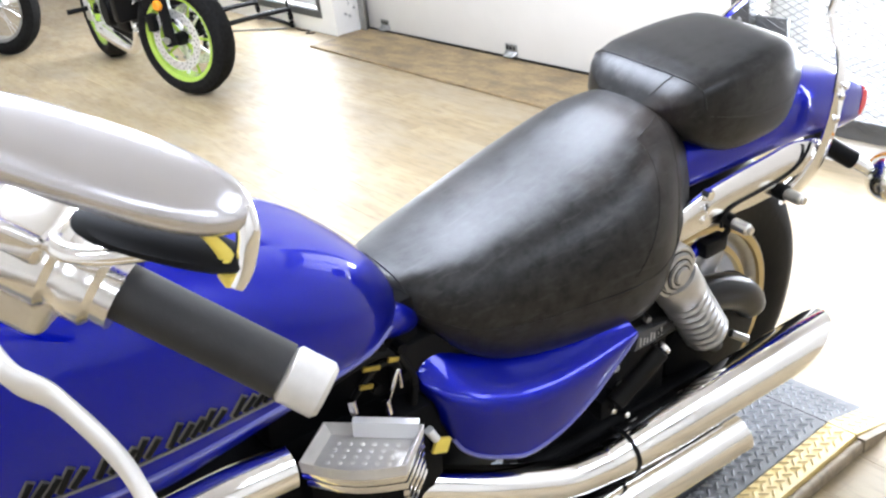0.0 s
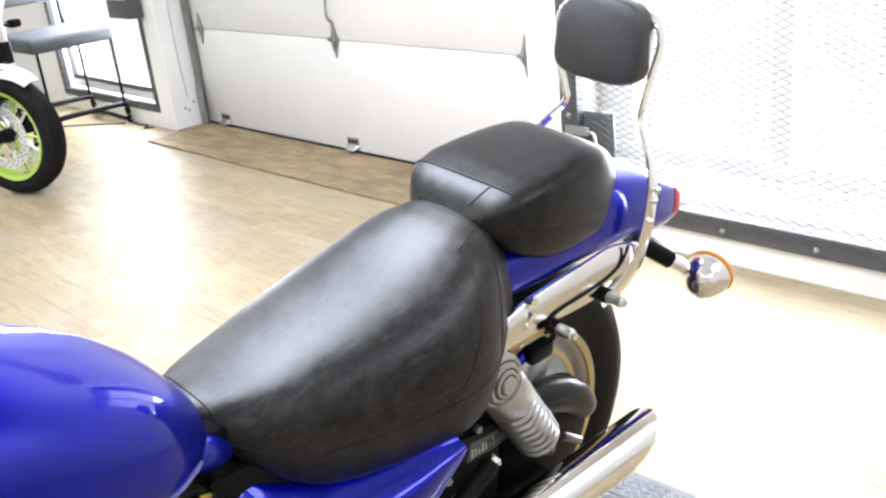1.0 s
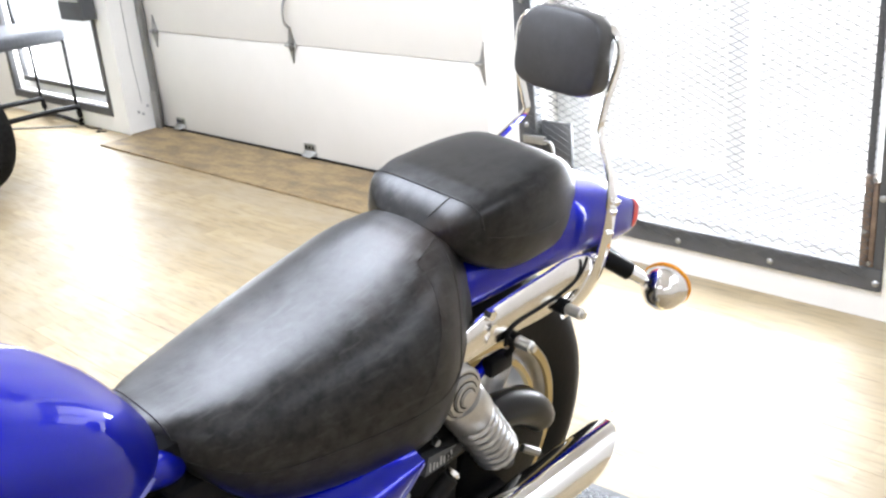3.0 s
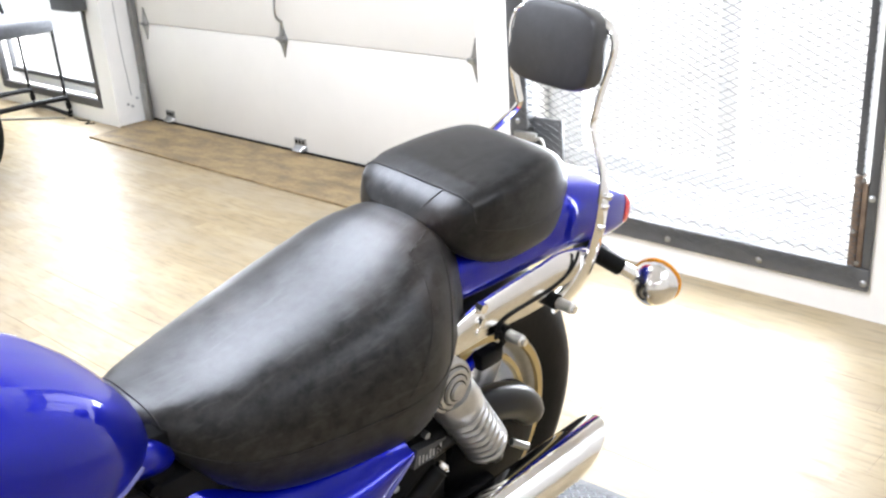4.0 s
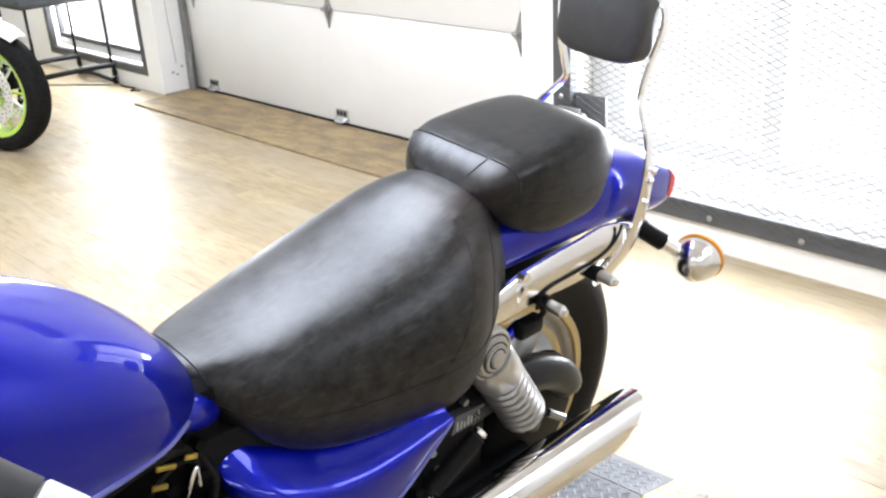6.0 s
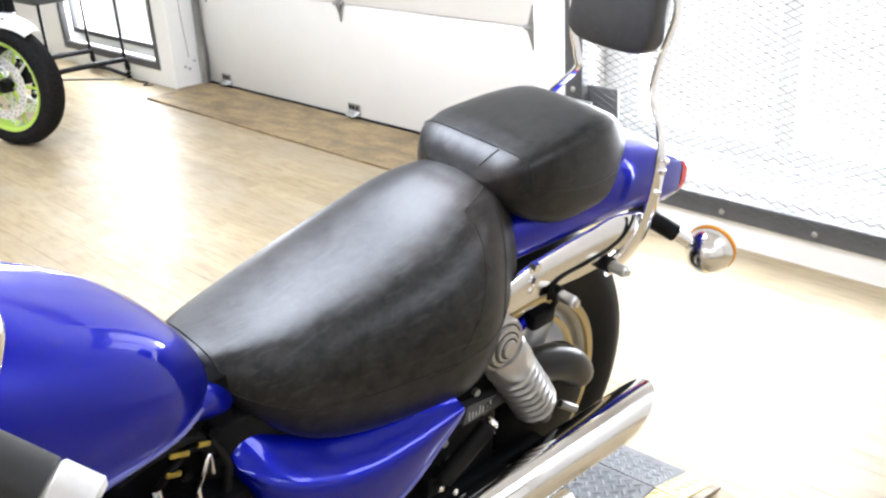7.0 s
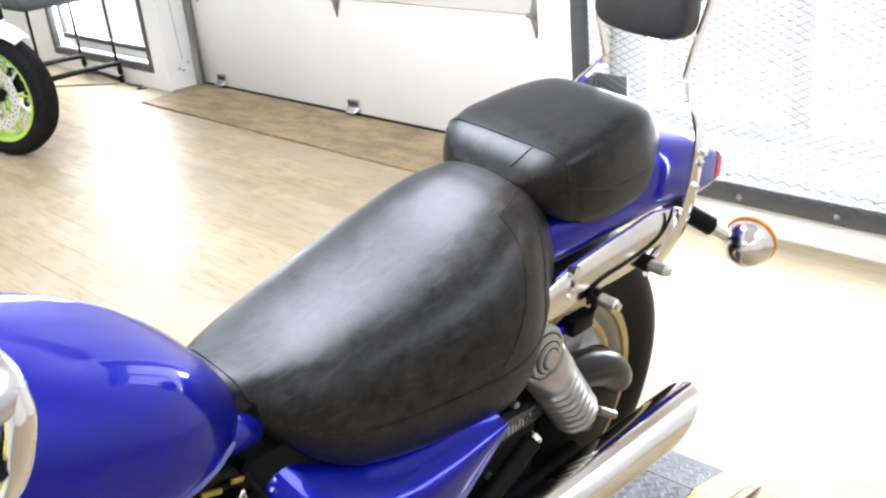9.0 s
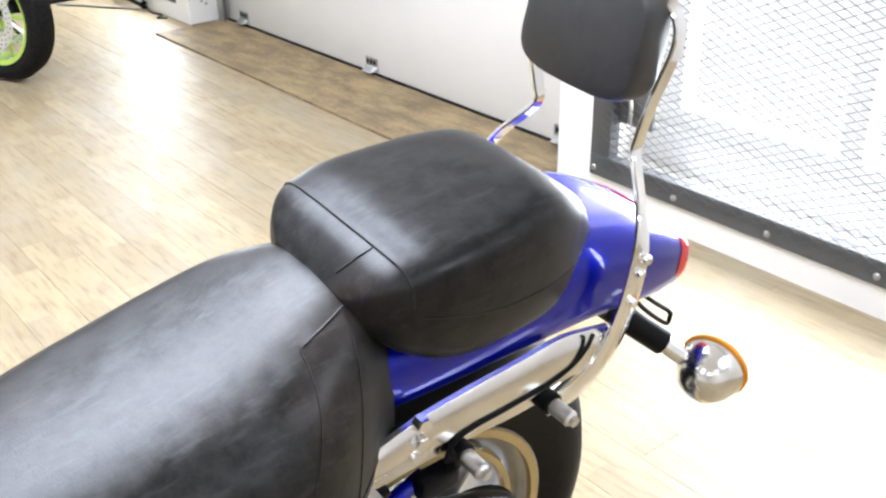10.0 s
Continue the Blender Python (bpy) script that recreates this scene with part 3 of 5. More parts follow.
TANK = [(-0.27, 0.05, 0.843, 0.78, 0.72), (-0.2, 0.11, 0.903, 0.791, 0.68), (-0.08, 0.155, 0.937, 0.791, 0.655), (0.05, 0.165, 0.924, 0.786, 0.65), (0.16, 0.158, 0.882, 0.769, 0.66), (0.25, 0.147, 0.841, 0.746, 0.668), (0.32, 0.128, 0.804, 0.722, 0.672), (0.365, 0.099, 0.764, 0.704, 0.676), (0.392, 0.062, 0.724, 0.698, 0.682), (0.40, 0.02, 0.706, 0.694, 0.685)]
tank = part("fuel_tank", shaped(TANK, P_TANK), M_PAINT, bike, "deep blue metallic teardrop tank")

part("tail_piece", tube([(0.345, -0.080, 0.690), (0.375, -0.072, 0.678), (0.402, -0.062, 0.660), (0.418, -0.054, 0.645)], [0.020, 0.022, 0.017, 0.006], 16), M_PAINT, tank, "blue tail of the tank")
# seats
P_SEAT = [(0, 1), (0.37, 0.973), (0.67, 0.86), (0.865, 0.60), (0.967, 0.21), (1, -0.23), (0.977, -0.62), (0.913, -0.89), (0.76, -1), (0.3, -1), (0, -1)]
SEAT = [(0.385, 0.036, 0.712, 0.697, 0.688), (0.41, 0.0729, 0.7131, 0.6775, 0.660), (0.46, 0.1065, 0.7134, 0.6618, 0.5942), (0.54, 0.1304, 0.7272, 0.6566, 0.5562), (0.64, 0.1529, 0.7471, 0.6555, 0.5498), (0.72, 0.1622, 0.766, 0.6524, 0.5464), (0.78, 0.1517, 0.7902, 0.6571, 0.5697), (0.83, 0.1151, 0.8069, 0.673, 0.6309), (0.86, 0.0994, 0.7823, 0.6733, 0.662)]
seat = part("rider_seat", shaped(SEAT, P_SEAT, 80, 52), M_SEAT, bike, "scuffed black vinyl rider seat")
part("seam", tube([on_skin(SEAT, P_SEAT, x, 0.52 + 0.10 * (0.87 - x)) for x in np.linspace(0.41, 0.86, 40)], 0.0006, 6, 1), M_SEAT, seat, "stitched skirt seam")
part("seam", tube([on_skin(SEAT, P_SEAT, 0.775 - 0.5 * max(abs(u) - 0.1, 0) ** 2, u) for u in np.linspace(0.14, 0.5, 28)], 0.0005, 6, 1), M_SEAT, seat, "rolled panel edge")
part("seam", tube([on_skin(SEAT, P_SEAT, 0.83 - 0.10 * (u - 0.1) ** 1.0, u) for u in np.linspace(0.14, 0.52, 24)], 0.0005, 6, 1), M_SEAT, seat, "stitched side seam")
part("seam", tube([on_skin(SEAT, P_SEAT, 0.778 + 0.05 * k / 8, 0.14) for k in range(9)], 0.0009, 6, 1), M_SEAT, seat, "short stitched seam")
part("seam", tube([on_skin(SEAT, P_SEAT, 0.404 + 0.02 * u * u, u) for u in np.linspace(-0.4, 0.55, 24)], 0.0012, 6, 1), M_SEAT, seat, "stitched nose seam")
P_PIL = [(0, 1), (0.5, 0.99), (0.79, 0.945), (0.93, 0.80), (0.975, 0.50), (1.0, 0.0), (1.0, -0.45), (0.95, -0.86), (0.82, -1), (0.3, -1), (0, -1)]
PIL = [(0.828, 0.056, 0.802, 0.795, 0.787), (0.842, 0.091, 0.822, 0.794, 0.770), (0.87, 0.113, 0.843, 0.792, 0.745), (0.94, 0.116, 0.849, 0.784, 0.722), (1.02, 0.108, 0.855, 0.774, 0.718), (1.075, 0.097, 0.855, 0.766, 0.714), (1.113, 0.078, 0.818, 0.758, 0.715), (1.136, 0.066, 0.775, 0.752, 0.722), (1.146, 0.035, 0.757, 0.748, 0.734)]
pil = part("pillion_seat", shaped(PIL, P_PIL, 72, 48), M_PILLION, bike, "black vinyl pillion seat")
# added black spacer, stands for the shade under the seat's overhang
part("base", box(0.80, -0.078, 0.69, 0.94, 0.078, 0.76, 0.02), M_BLACK, pil, "black spacer for the shade under the pillion")
part("seam", tube([on_skin(PIL, P_PIL, 0.866 + 0.01 * u * u, u, 0.0003) for u in np.linspace(-0.42, 0.40, 50)], 0.0012, 6, 1), M_SEAT, pil, "stitched front edge seam")
part("seam", tube([on_skin(PIL, P_PIL, x, 0.47 + 0.06 * math.sin(math.pi * (x - 0.875) / 0.24), 0.0002) for x in np.linspace(0.875, 1.115, 30)], 0.0006, 6, 1), M_PILLION, pil, "stitched side panel seam")
part("seam", tube([on_skin(PIL, P_PIL, x, 0.12, 0.0003) for x in np.linspace(0.836, 0.864, 10)], 0.0012, 6, 1), M_SEAT, pil, "short stitched seam")

# rear fender and tail lamp
FEN = [(0.78, 0.09, 0.75, 0.70, 0.676), (0.95, 0.098, 0.765, 0.70, 0.676), (1.1, 0.098, 0.785, 0.70, 0.672), (1.19, 0.094, 0.772, 0.70, 0.655), (1.25, 0.088, 0.746, 0.695, 0.642), (1.288, 0.082, 0.726, 0.69, 0.640)]
fen = part("rear_fender", pod(FEN, 36, 56, 3.6, 4.0), M_PAINT, bike, "blue painted rear fender")
part("tail_lamp", pod([(1.281, 0.0845, 0.7315, 0.69, 0.638), (1.297, 0.0825, 0.722, 0.686, 0.637), (1.308, 0.076, 0.710, 0.680, 0.640), (1.314, 0.055, 0.696, 0.674, 0.650)], 14, 40, 3.4, 3.0), M_RED, fen, "red tail lamp lens")

# chrome rails with peg bolts, backrest
for sgn in (-1, 1):
    top = ease(np.linspace(0.80, 1.13, 24), [(0.80, 0.660), (0.833, 0.670), (0.883, 0.682), (0.944, 0.688), (1.01, 0.692), (1.056, 0.696), (1.094, 0.690), (1.13, 0.682)])[:, 0]
    low = ease(np.linspace(0.80, 1.13, 24), [(0.80, 0.618), (0.86, 0.620), (0.93, 0.622), (1.00, 0.619), (1.05, 0.621), (1.10, 0.624), (1.13, 0.642)])[:, 0]
    rings = []
    for x, a, b in zip(np.linspace(0.80, 1.13, 24), top, low):
        y0, y1 = sgn * 0.108, sgn * 0.116
        rings.append([(x, y0, b), (x, y1, b + 0.002), (x, y1, b + 0.017), (x, y1 + sgn * 0.006, b + 0.022), (x, y1 + sgn * 0.007, (a + b) / 2 + 0.006), (x, y1 + sgn * 0.002, a - 0.004), (x, y1 - sgn * 0.002, a), (x, y0, a)])
    rail = part("fender_rail", loft(rings), M_POLISH, bike, "chrome fender rail")
    strip = [(0.906, 0.618), (0.909, 0.632), (0.918, 0.642), (0.94, 0.647), (0.99, 0.649), (1.04, 0.653), (1.070, 0.662), (1.087, 0.676), (1.094, 0.692)]
    part("edge_strip", tube([(x, sgn * 0.1235, z) for x, z in strip], 0.0026, 8), M_BLACK, rail, "black edge strip")
    # added black box, puts the shade between fender and rail into colour
    part("backing", box(0.80, min(sgn * 0.098, sgn * 0.106), 0.625, 1.07, max(sgn * 0.098, sgn * 0.106), 0.672, 0.003), M_BLACK, rail, "black filler for the shaded gap behind the rail")
    part("nut", rod((0.876, sgn * 0.112, 0.680), (0.876, sgn * 0.124, 0.680), 0.008, 6), M_CHROME, rail)
    part("nut", rod((0.872, sgn * 0.112, 0.662), (0.872, sgn * 0.128, 0.662), 0.008, 6), M_CHROME, rail)
    part("nut", rod((0.868, sgn * 0.112, 0.645), (0.868, sgn * 0.126, 0.645), 0.006, 10), M_CHROME, rail)
    for px, pz in ((1.042, 0.627), (0.924, 0.622)):
        c = part("bolt_collar", rod((px, sgn * 0.116, pz), (px, sgn * 0.130, pz), 0.0125), M_BLACK, rail)
        part("bolt", rod((px, sgn * 0.130, pz), (px, sgn * 0.158, pz), 0.009, bevel=0.002), M_ALU, rail)
        part("bolt_tip", rod((px, sgn * 0.158, pz), (px, sgn * 0.163, pz), 0.006, 6), M_ALU, rail)
    bar = part("backrest_bar", flat_bar([(1.045, sgn * 0.1205, 0.612), (1.085, sgn * 0.1215, 0.622), (1.120, sgn * 0.123, 0.65), (1.140, sgn * 0.123, 0.70), (1.147, sgn * 0.122, 0.757), (1.153, sgn * 0.112, 0.80), (1.172, sgn * 0.074, 0.853), (1.171, sgn * 0.075, 0.880), (1.167, sgn * 0.084, 0.918), (1.172, sgn * 0.094, 0.972), (1.174, sgn * 0.090, 1.000), (1.172, sgn * 0.070, 1.018), (1.17, sgn * 0.03, 1.022), (1.17, 0, 1.022)], [0.011, 0.0145, 0.016, 0.0155, 0.0135, 0.0085, 0.0075, 0.0075, 0.0075, 0.0075, 0.0075, 0.0075, 0.0075, 0.0075]), M_CHROME, bike, "flat chrome bar")
    for bx, bz in ((1.151, 0.766), (1.145, 0.751), (1.142, 0.716)):
        part("bolt", rod((bx, sgn * 0.124, bz), (bx, sgn * 0.133, bz), 0.0055, bevel=0.002), M_CHROME, bar)


def pad_mesh():
    rings = []
    for k in range(13):
        t = -1 + k / 6
        grow = (1 - abs(t) ** 3.5) ** 0.35 if abs(t) < 1 else 0.05
        ring = []
        for i in range(40):
            a = 2 * math.pi * i / 40
            c, s = math.cos(a), math.sin(a)
            y = 0.077 * math.copysign(abs(c) ** 0.55, c) * (0.84 + 0.16 * grow) * (1 - 0.10 * s)
            z = 0.063 * math.copysign(abs(s) ** 0.55, s) * (0.78 + 0.22 * grow)
            ring.append((t * 0.024, y, z))
        rings.append(ring)
    return loft(rings)


part("backrest_pad", moved(pad_mesh(), pose(1.150, -0.010, 0.977, 0, 8, 0)), M_PAD, bike, "padded black vinyl backrest")

# turn signal
sig = part("turn_signal", tube([(1.19, -0.06, 0.650), (1.244, -0.110, 0.606)], 0.0155, 16, per=1), M_BLACK, bike, "round chrome turn signal on a black stalk")
part("stalk", rod((1.240, -0.106, 0.609), (1.268, -0.138, 0.586), 0.0115), M_CHROME, sig)
sm = Matrix.Translation((1.280, -0.158, 0.578)) @ Matrix.Diagonal((1.04, 1.04, 1.04, 1)) @ Euler((0, radians(-8), radians(12))).to_matrix().to_4x4()
part("housing", moved(lathe([(0, -0.036), (0.012, -0.035), (0.026, -0.026), (0.035, -0.010), (0.0385, 0.004), (0.0375, 0.012), (0, 0.012)], 32, "x"), sm), M_POLISH, sig)
part("lens", moved(lathe([(0.0375, 0.0105), (0.0405, 0.0105), (0.0405, 0.0150), (0.036, 0.020), (0.024, 0.031), (0, 0.035), (0, 0.0122)], 32, "x"), sm), M_AMBER, sig, "amber lens")
part("plate_bracket", tube([(1.29, 0.0, 0.615), (1.33, -0.024, 0.580), (1.368, -0.03, 0.550), (1.374, -0.03, 0.538), (1.368, -0.03, 0.530), (1.335, -0.026, 0.556), (1.31, -0.02, 0.580)], 0.0032, 8), M_BLACK, fen, "black wire bracket")

# rear wheel
WM = pose(0.934, 0, 0.372) @ Matrix.Diagonal((0.888, 1, 0.888, 1))
wheel = part("rear_wheel", moved(lathe([(0.20, -0.05), (0.223, -0.058), (0.223, -0.05), (0.21, -0.035), (0.195, -0.02), (0.195, 0.02), (0.21, 0.035), (0.223, 0.05), (0.223, 0.058), (0.20, 0.05), (0.185, 0.03), (0.185, -0.03)], 56), WM), M_SHOCK, bike, "cast aluminium rear wheel")
part("tyre", moved(lathe([(0.222, -0.055), (0.245, -0.064), (0.278, -0.067), (0.308, -0.058), (0.333, -0.035), (0.343, 0), (0.333, 0.035), (0.308, 0.058), (0.278, 0.067), (0.245, 0.064), (0.222, 0.055)], 72), WM), M_RUBBER, wheel, "black rubber tyre")
for k in range(5):
    a = 2 * math.pi * k / 5 + 0.3
    part("spoke", moved(tube([(0.03, -0.02, 0), (0.10, -0.03, 0), (0.18, -0.02, 0)], [0.03, 0.022, 0.028], 10, 6, 1.0), WM @ Matrix.Rotation(a, 4, "Y")), M_SHOCK, wheel)
part("rim_lip", moved(lathe([(0.205, -0.046), (0.208, -0.0585), (0.220, -0.0595), (0.224, -0.050)], 56), WM), M_RIM_GLEAM, wheel, "rim lip tinted with gold reflection")
part("rim_ring", moved(lathe([(0.168, -0.040), (0.171, -0.048), (0.180, -0.048), (0.184, -0.038)], 56), WM), M_RIM_GLEAM, wheel, "inner ring tinted with gold reflection")
part("hub", moved(lathe([(0, -0.06), (0.045, -0.06), (0.05, -0.05), (0.05, 0.05), (0, 0.05)], 28), WM), M_SHOCK, wheel)
part("sprocket", moved(lathe([(0.05, -0.068), (0.115, -0.068), (0.115, -0.062), (0.05, -0.062)], 44), WM), M_ENGINE, wheel, "dark sprocket")
guard = [(0.80, 0.47), (0.88, 0.476), (0.95, 0.466), (1.0, 0.447), (1.035, 0.422), (1.058, 0.395), (1.064, 0.380)]
part("chain_guard", tube([(x, -0.088, z) for x, z in guard], [0.028, 0.030, 0.031, 0.031, 0.030, 0.026, 0.014], 18, 6, 0.9), M_GUARD, bike, "black chain guard")
part("drive_cover", moved(lathe([(0, -0.088), (0.090, -0.088), (0.108, -0.080), (0.113, -0.068), (0, -0.068)], 36), pose(0.975, 0, 0.365)), M_ENGINE, bike, "black drive housing")
part("axle_nut", rod((1.005, -0.095, 0.365), (1.03, -0.11, 0.35), 0.007, 6), M_STEEL, bike)
part("side_plate", box(0.58, -0.098, 0.33, 0.845, -0.07, 0.60, 0.008), M_ENGINE, bike, "black frame side plate")
for bx, bz in ((0.765, 0.475), (0.79, 0.50), (0.80, 0.545), (0.73, 0.44), (0.745, 0.40)):
    part("bolt", rod((bx, -0.096, bz), (bx, -0.106, bz), 0.006, 6), M_STEEL, bike)
stamp = part("stamped_plate", loft([[(0.757, y, 0.462), (0.822, y, 0.461), (0.822, y, 0.486), (0.764, y, 0.492)] for y in (-0.096, -0.112)]), M_FRAME, bike, "grey stamped plate", smooth=False)
for k in range(7):
    bx = 0.768 + 0.0072 * k
    part("stamped_bar", rod((bx, -0.1115, 0.466), (bx + 0.001 * (k % 2), -0.1115, 0.481 - 0.003 * (k % 3)), 0.0018, 6), M_SHOCK, stamp)
clamp_ = part("hose_clamp", box(0.882, -0.122, 0.570, 0.930, -0.100, 0.597, 0.005), M_BLACK, bike, "black rubber hose clamp")
part("hose", tube([(0.915, -0.116, 0.590), (0.921, -0.124, 0.606), (0.916, -0.128, 0.620), (0.908, -0.124, 0.632)], 0.0045, 8), M_RUBBER, clamp_)
part("inner_tube", tube([(0.84, -0.098, 0.560), (0.868, -0.099, 0.570), (0.90, -0.10, 0.584)], 0.009, 12), M_PAINT, bike, "blue frame tube")
part("swingarm", tube([(0.55, -0.09, 0.33), (0.75, -0.095, 0.32), (0.95, -0.095, 0.31)], [0.03, 0.028, 0.025], 12), M_ENGINE, bike)

# shock absorber
sh_top, sh_bot = Vector((0.795, -0.122, 0.5985)), Vector((0.934, -0.119, 0.392))
ax = (sh_bot - sh_top).normalized()
# inner body coloured dark for the shade in the gaps between coils
shock = part("shock_absorber", tube([sh_top + ax * 0.02, sh_top + ax * 0.09, sh_top + ax * 0.17, sh_bot], [0.024, 0.024, 0.022, 0.012], 18, 4), M_FRAME, bike, "chrome shock absorber with exposed coils")
coil = []
for k in range(7 * 14):
    a = 2 * math.pi * k / 14
    d = 0.075 + 0.125 * k / (7 * 14)
    side1 = Vector((0, 1, 0))
    side2 = ax.cross(side1)
    coil.append(sh_top + ax * d + (side1 * math.cos(a) + side2 * math.sin(a)) * 0.0315)
part("spring", tube(coil, 0.0056, 8, 1), M_SHOCK, shock)
part("collar", moved(lathe([(0, 0), (0.036, 0), (0.0375, 0.004), (0.0375, 0.05), (0.033, 0.056), (0, 0.056)], 28, "z"), Matrix.Translation(sh_top + ax * 0.02) @ ax.to_track_quat("Z", "Y").to_matrix().to_4x4()), M_SHOCK, shock)
part("mount", moved(lathe([(0, -0.034), (0.012, -0.034), (0.013, -0.030), (0.020, -0.030), (0.021, -0.026), (0.029, -0.026), (0.030, -0.021), (0.037, -0.021), (0.040, -0.016), (0.040, 0.02), (0, 0.02)], 28), Matrix.Translation(sh_top)), M_SHOCK, shock, "ringed chrome mount cap")
# black rings put the shade of the cap's grooves into colour
for rr, ry in ((0.0135, -0.0303), (0.0215, -0.0263), (0.031, -0.0213)):
    part("groove_shade", moved(lathe([(rr, ry), (rr + 0.0022, ry), (rr + 0.0022, ry + 0.002), (rr, ry + 0.002)], 28), Matrix.Translation(sh_top)), M_BLACK, shock)

# exhausts
muf = part("upper_muffler", tube([(0.30, -0.06, 0.45), (0.38, -0.095, 0.424), (0.48, -0.13, 0.386), (0.58, -0.152, 0.351), (0.66, -0.163, 0.345)], [0.026, 0.027, 0.028, 0.029, 0.03], 20), M_CHROME, bike, "long chrome muffler with a slash cut end")


def muffler(c0, c1, r0, r1, cut):
    c0, c1 = Vector(c0), Vector(c1)
    d = (c1 - c0).normalized()
    up = (Vector((0, 0, 1)) - d * d.z).normalized()
    sd = d.cross(up)
    rings = []
    n = 32
    for k in range(25):
        t = k / 24
        r = r0 + (r1 - r0) * min(t / 0.35, 1) ** 0.8
        rings.append([c0 + (c1 - c0) * t + d * (cut * math.sin(2 * math.pi * i / n) if k == 24 else cut * t * math.sin(2 * math.pi * i / n)) + (sd * math.cos(2 * math.pi * i / n) + up * math.sin(2 * math.pi * i / n)) * r for i in range(n)])
    inner = [[c1 + (p - c1) * 0.93 - d * 0.0005 for p in rings[-1]]]
    inner.append([p - d * 0.12 for p in inner[0]])
    return loft(rings + inner)


part("body", muffler((0.655, -0.162, 0.346), (1.038, -0.192, 0.381), 0.031, 0.039, 0.060), M_CHROME, muf)
part("clamp", moved(lathe([(0.032, -0.003), (0.0355, -0.003), (0.0355, 0.003), (0.032, 0.003)], 28, "x"), pose(0.69, -0.165, 0.349, 0, -4, -4)), M_BLACK, muf, "dark clamp band")
muf2 = part("lower_muffler", tube([(0.28, -0.07, 0.28), (0.40, -0.13, 0.25), (0.48, -0.16, 0.245)], [0.027, 0.028, 0.03], 20), M_CHROME, bike, "lower chrome muffler")
part("body", muffler((0.47, -0.158, 0.245), (0.92, -0.188, 0.272), 0.03, 0.037, -0.006), M_CHROME, muf2)

# side cover
COV = [(0.398, -0.078, 0.604, -0.098, 0.585, -0.098, 0.572), (0.410, -0.076, 0.616, -0.120, 0.575, -0.112, 0.540), (0.426, -0.080, 0.612, -0.138, 0.569, -0.128, 0.488), (0.45, -0.088, 0.598, -0.155, 0.564, -0.140, 0.467), (0.48, -0.10, 0.585, -0.163, 0.556, -0.148, 0.453), (0.518, -0.11, 0.572, -0.170, 0.548, -0.154, 0.440), (0.567, -0.12, 0.566, -0.174, 0.547, -0.160, 0.452), (0.614, -0.13, 0.566, -0.174, 0.550, -0.163, 0.478), (0.661, -0.145, 0.568, -0.172, 0.557, -0.166, 0.522), (0.695, -0.155, 0.568, -0.169, 0.562, -0.168, 0.557)]
xs = np.linspace(0.398, 0.695, 40)
rings, edge = [], []
for x, (ts, th, rs_, rh, bs, bh) in zip(xs, ease(xs, COV)):
    ring = [(x, ts + 0.02, th + 0.004)]
    for k in range(7):
        u = k / 6
        ring.append((x, ts + (rs_ - ts) * u + 0.004 * math.sin(math.pi * u), th + (rh - th) * u))
    for k in range(1, 11):
        u = k / 10
        ring.append((x, rs_ + (bs - rs_) * u - 0.002 * math.sin(math.pi * u), rh + (bh - rh) * u))
    for _ in range(2):
        ring[2:-1] = [tuple((p[i] + 2 * q[i] + w3[i]) / 4 for i in range(3)) for p, q, w3 in zip(ring[1:], ring[2:-1], ring[3:])]
    ring.append((x, bs + 0.008, bh - 0.002))
    ring.append((x, bs + 0.035, bh + 0.01))
    edge.append((x, bs - 0.001, bh))
    rings.append(ring)
cover = part("side_cover", loft(rings), M_PAINT, bike, "blue painted side cover")
part("trim", tube(edge[3:], 0.0030, 8, 1), M_EDGE_GLINT, cover, "blue rolled edge with painted highlight")

# dark mass of engine and frame
eng = part("engine", box(-0.05, -0.12, 0.22, 0.42, 0.12, 0.572, 0.03), M_ENGINE, bike, "black engine with finned chrome head cover")
part("frame_tube", tube([(0.36, -0.05, 0.61), (0.50, -0.08, 0.58), (0.70, -0.095, 0.55), (0.85, -0.095, 0.60)], 0.016), M_BLACK, bike)
part("battery_box", box(0.36, -0.085, 0.36, 0.80, 0.085, 0.64, 0.02), M_BLACK, bike)
part("carburettor", box(0.20, -0.075, 0.56, 0.42, 0.075, 0.70, 0.02), M_ENGINE, bike)
part("inner_fender", box(0.74, -0.07, 0.45, 0.80, 0.07, 0.72, 0.02), M_BLACK, bike)


RIM = [(0.209, -0.134), (0.296, -0.210), (0.347, -0.171), (0.262, -0.096)]


def rim(k, z, bow=0.010, n=8, dx=0.0):
    """The tray's outline, its front edge bowed, scaled about its middle."""
    a, b, c, d = (Vector(p) for p in RIM)
    mid = (a + b + c + d) / 4
    out = Vector((b.y - a.y, a.x - b.x)).normalized()
    ring = [a.lerp(b, i / n) + out * (bow * math.sin(math.pi * i / n)) for i in range(n + 1)] + [c, d]
    return [(*(mid + (p - mid) * k + Vector((dx, dx * 0.3))), z) for p in ring]


head = part("head_cover", loft([rim(0.86, 0.50), rim(0.90, 0.583)]), M_ENGINE, eng, "finned chrome head cover")
for k in range(5):
    z = 0.584 - k * 0.0145
    part("fin", loft([rim(0.985 - 0.025 * k, z - 0.0095, dx=0.003 * k), rim(1.0 - 0.025 * k, z - 0.005, dx=0.003 * k), rim(0.99 - 0.025 * k, z, dx=0.003 * k)]), M_CHROME, head)
part("tray", loft([rim(0.84, 0.584), rim(0.84, 0.5865)]), M_CAST, head, "bright studded tray")
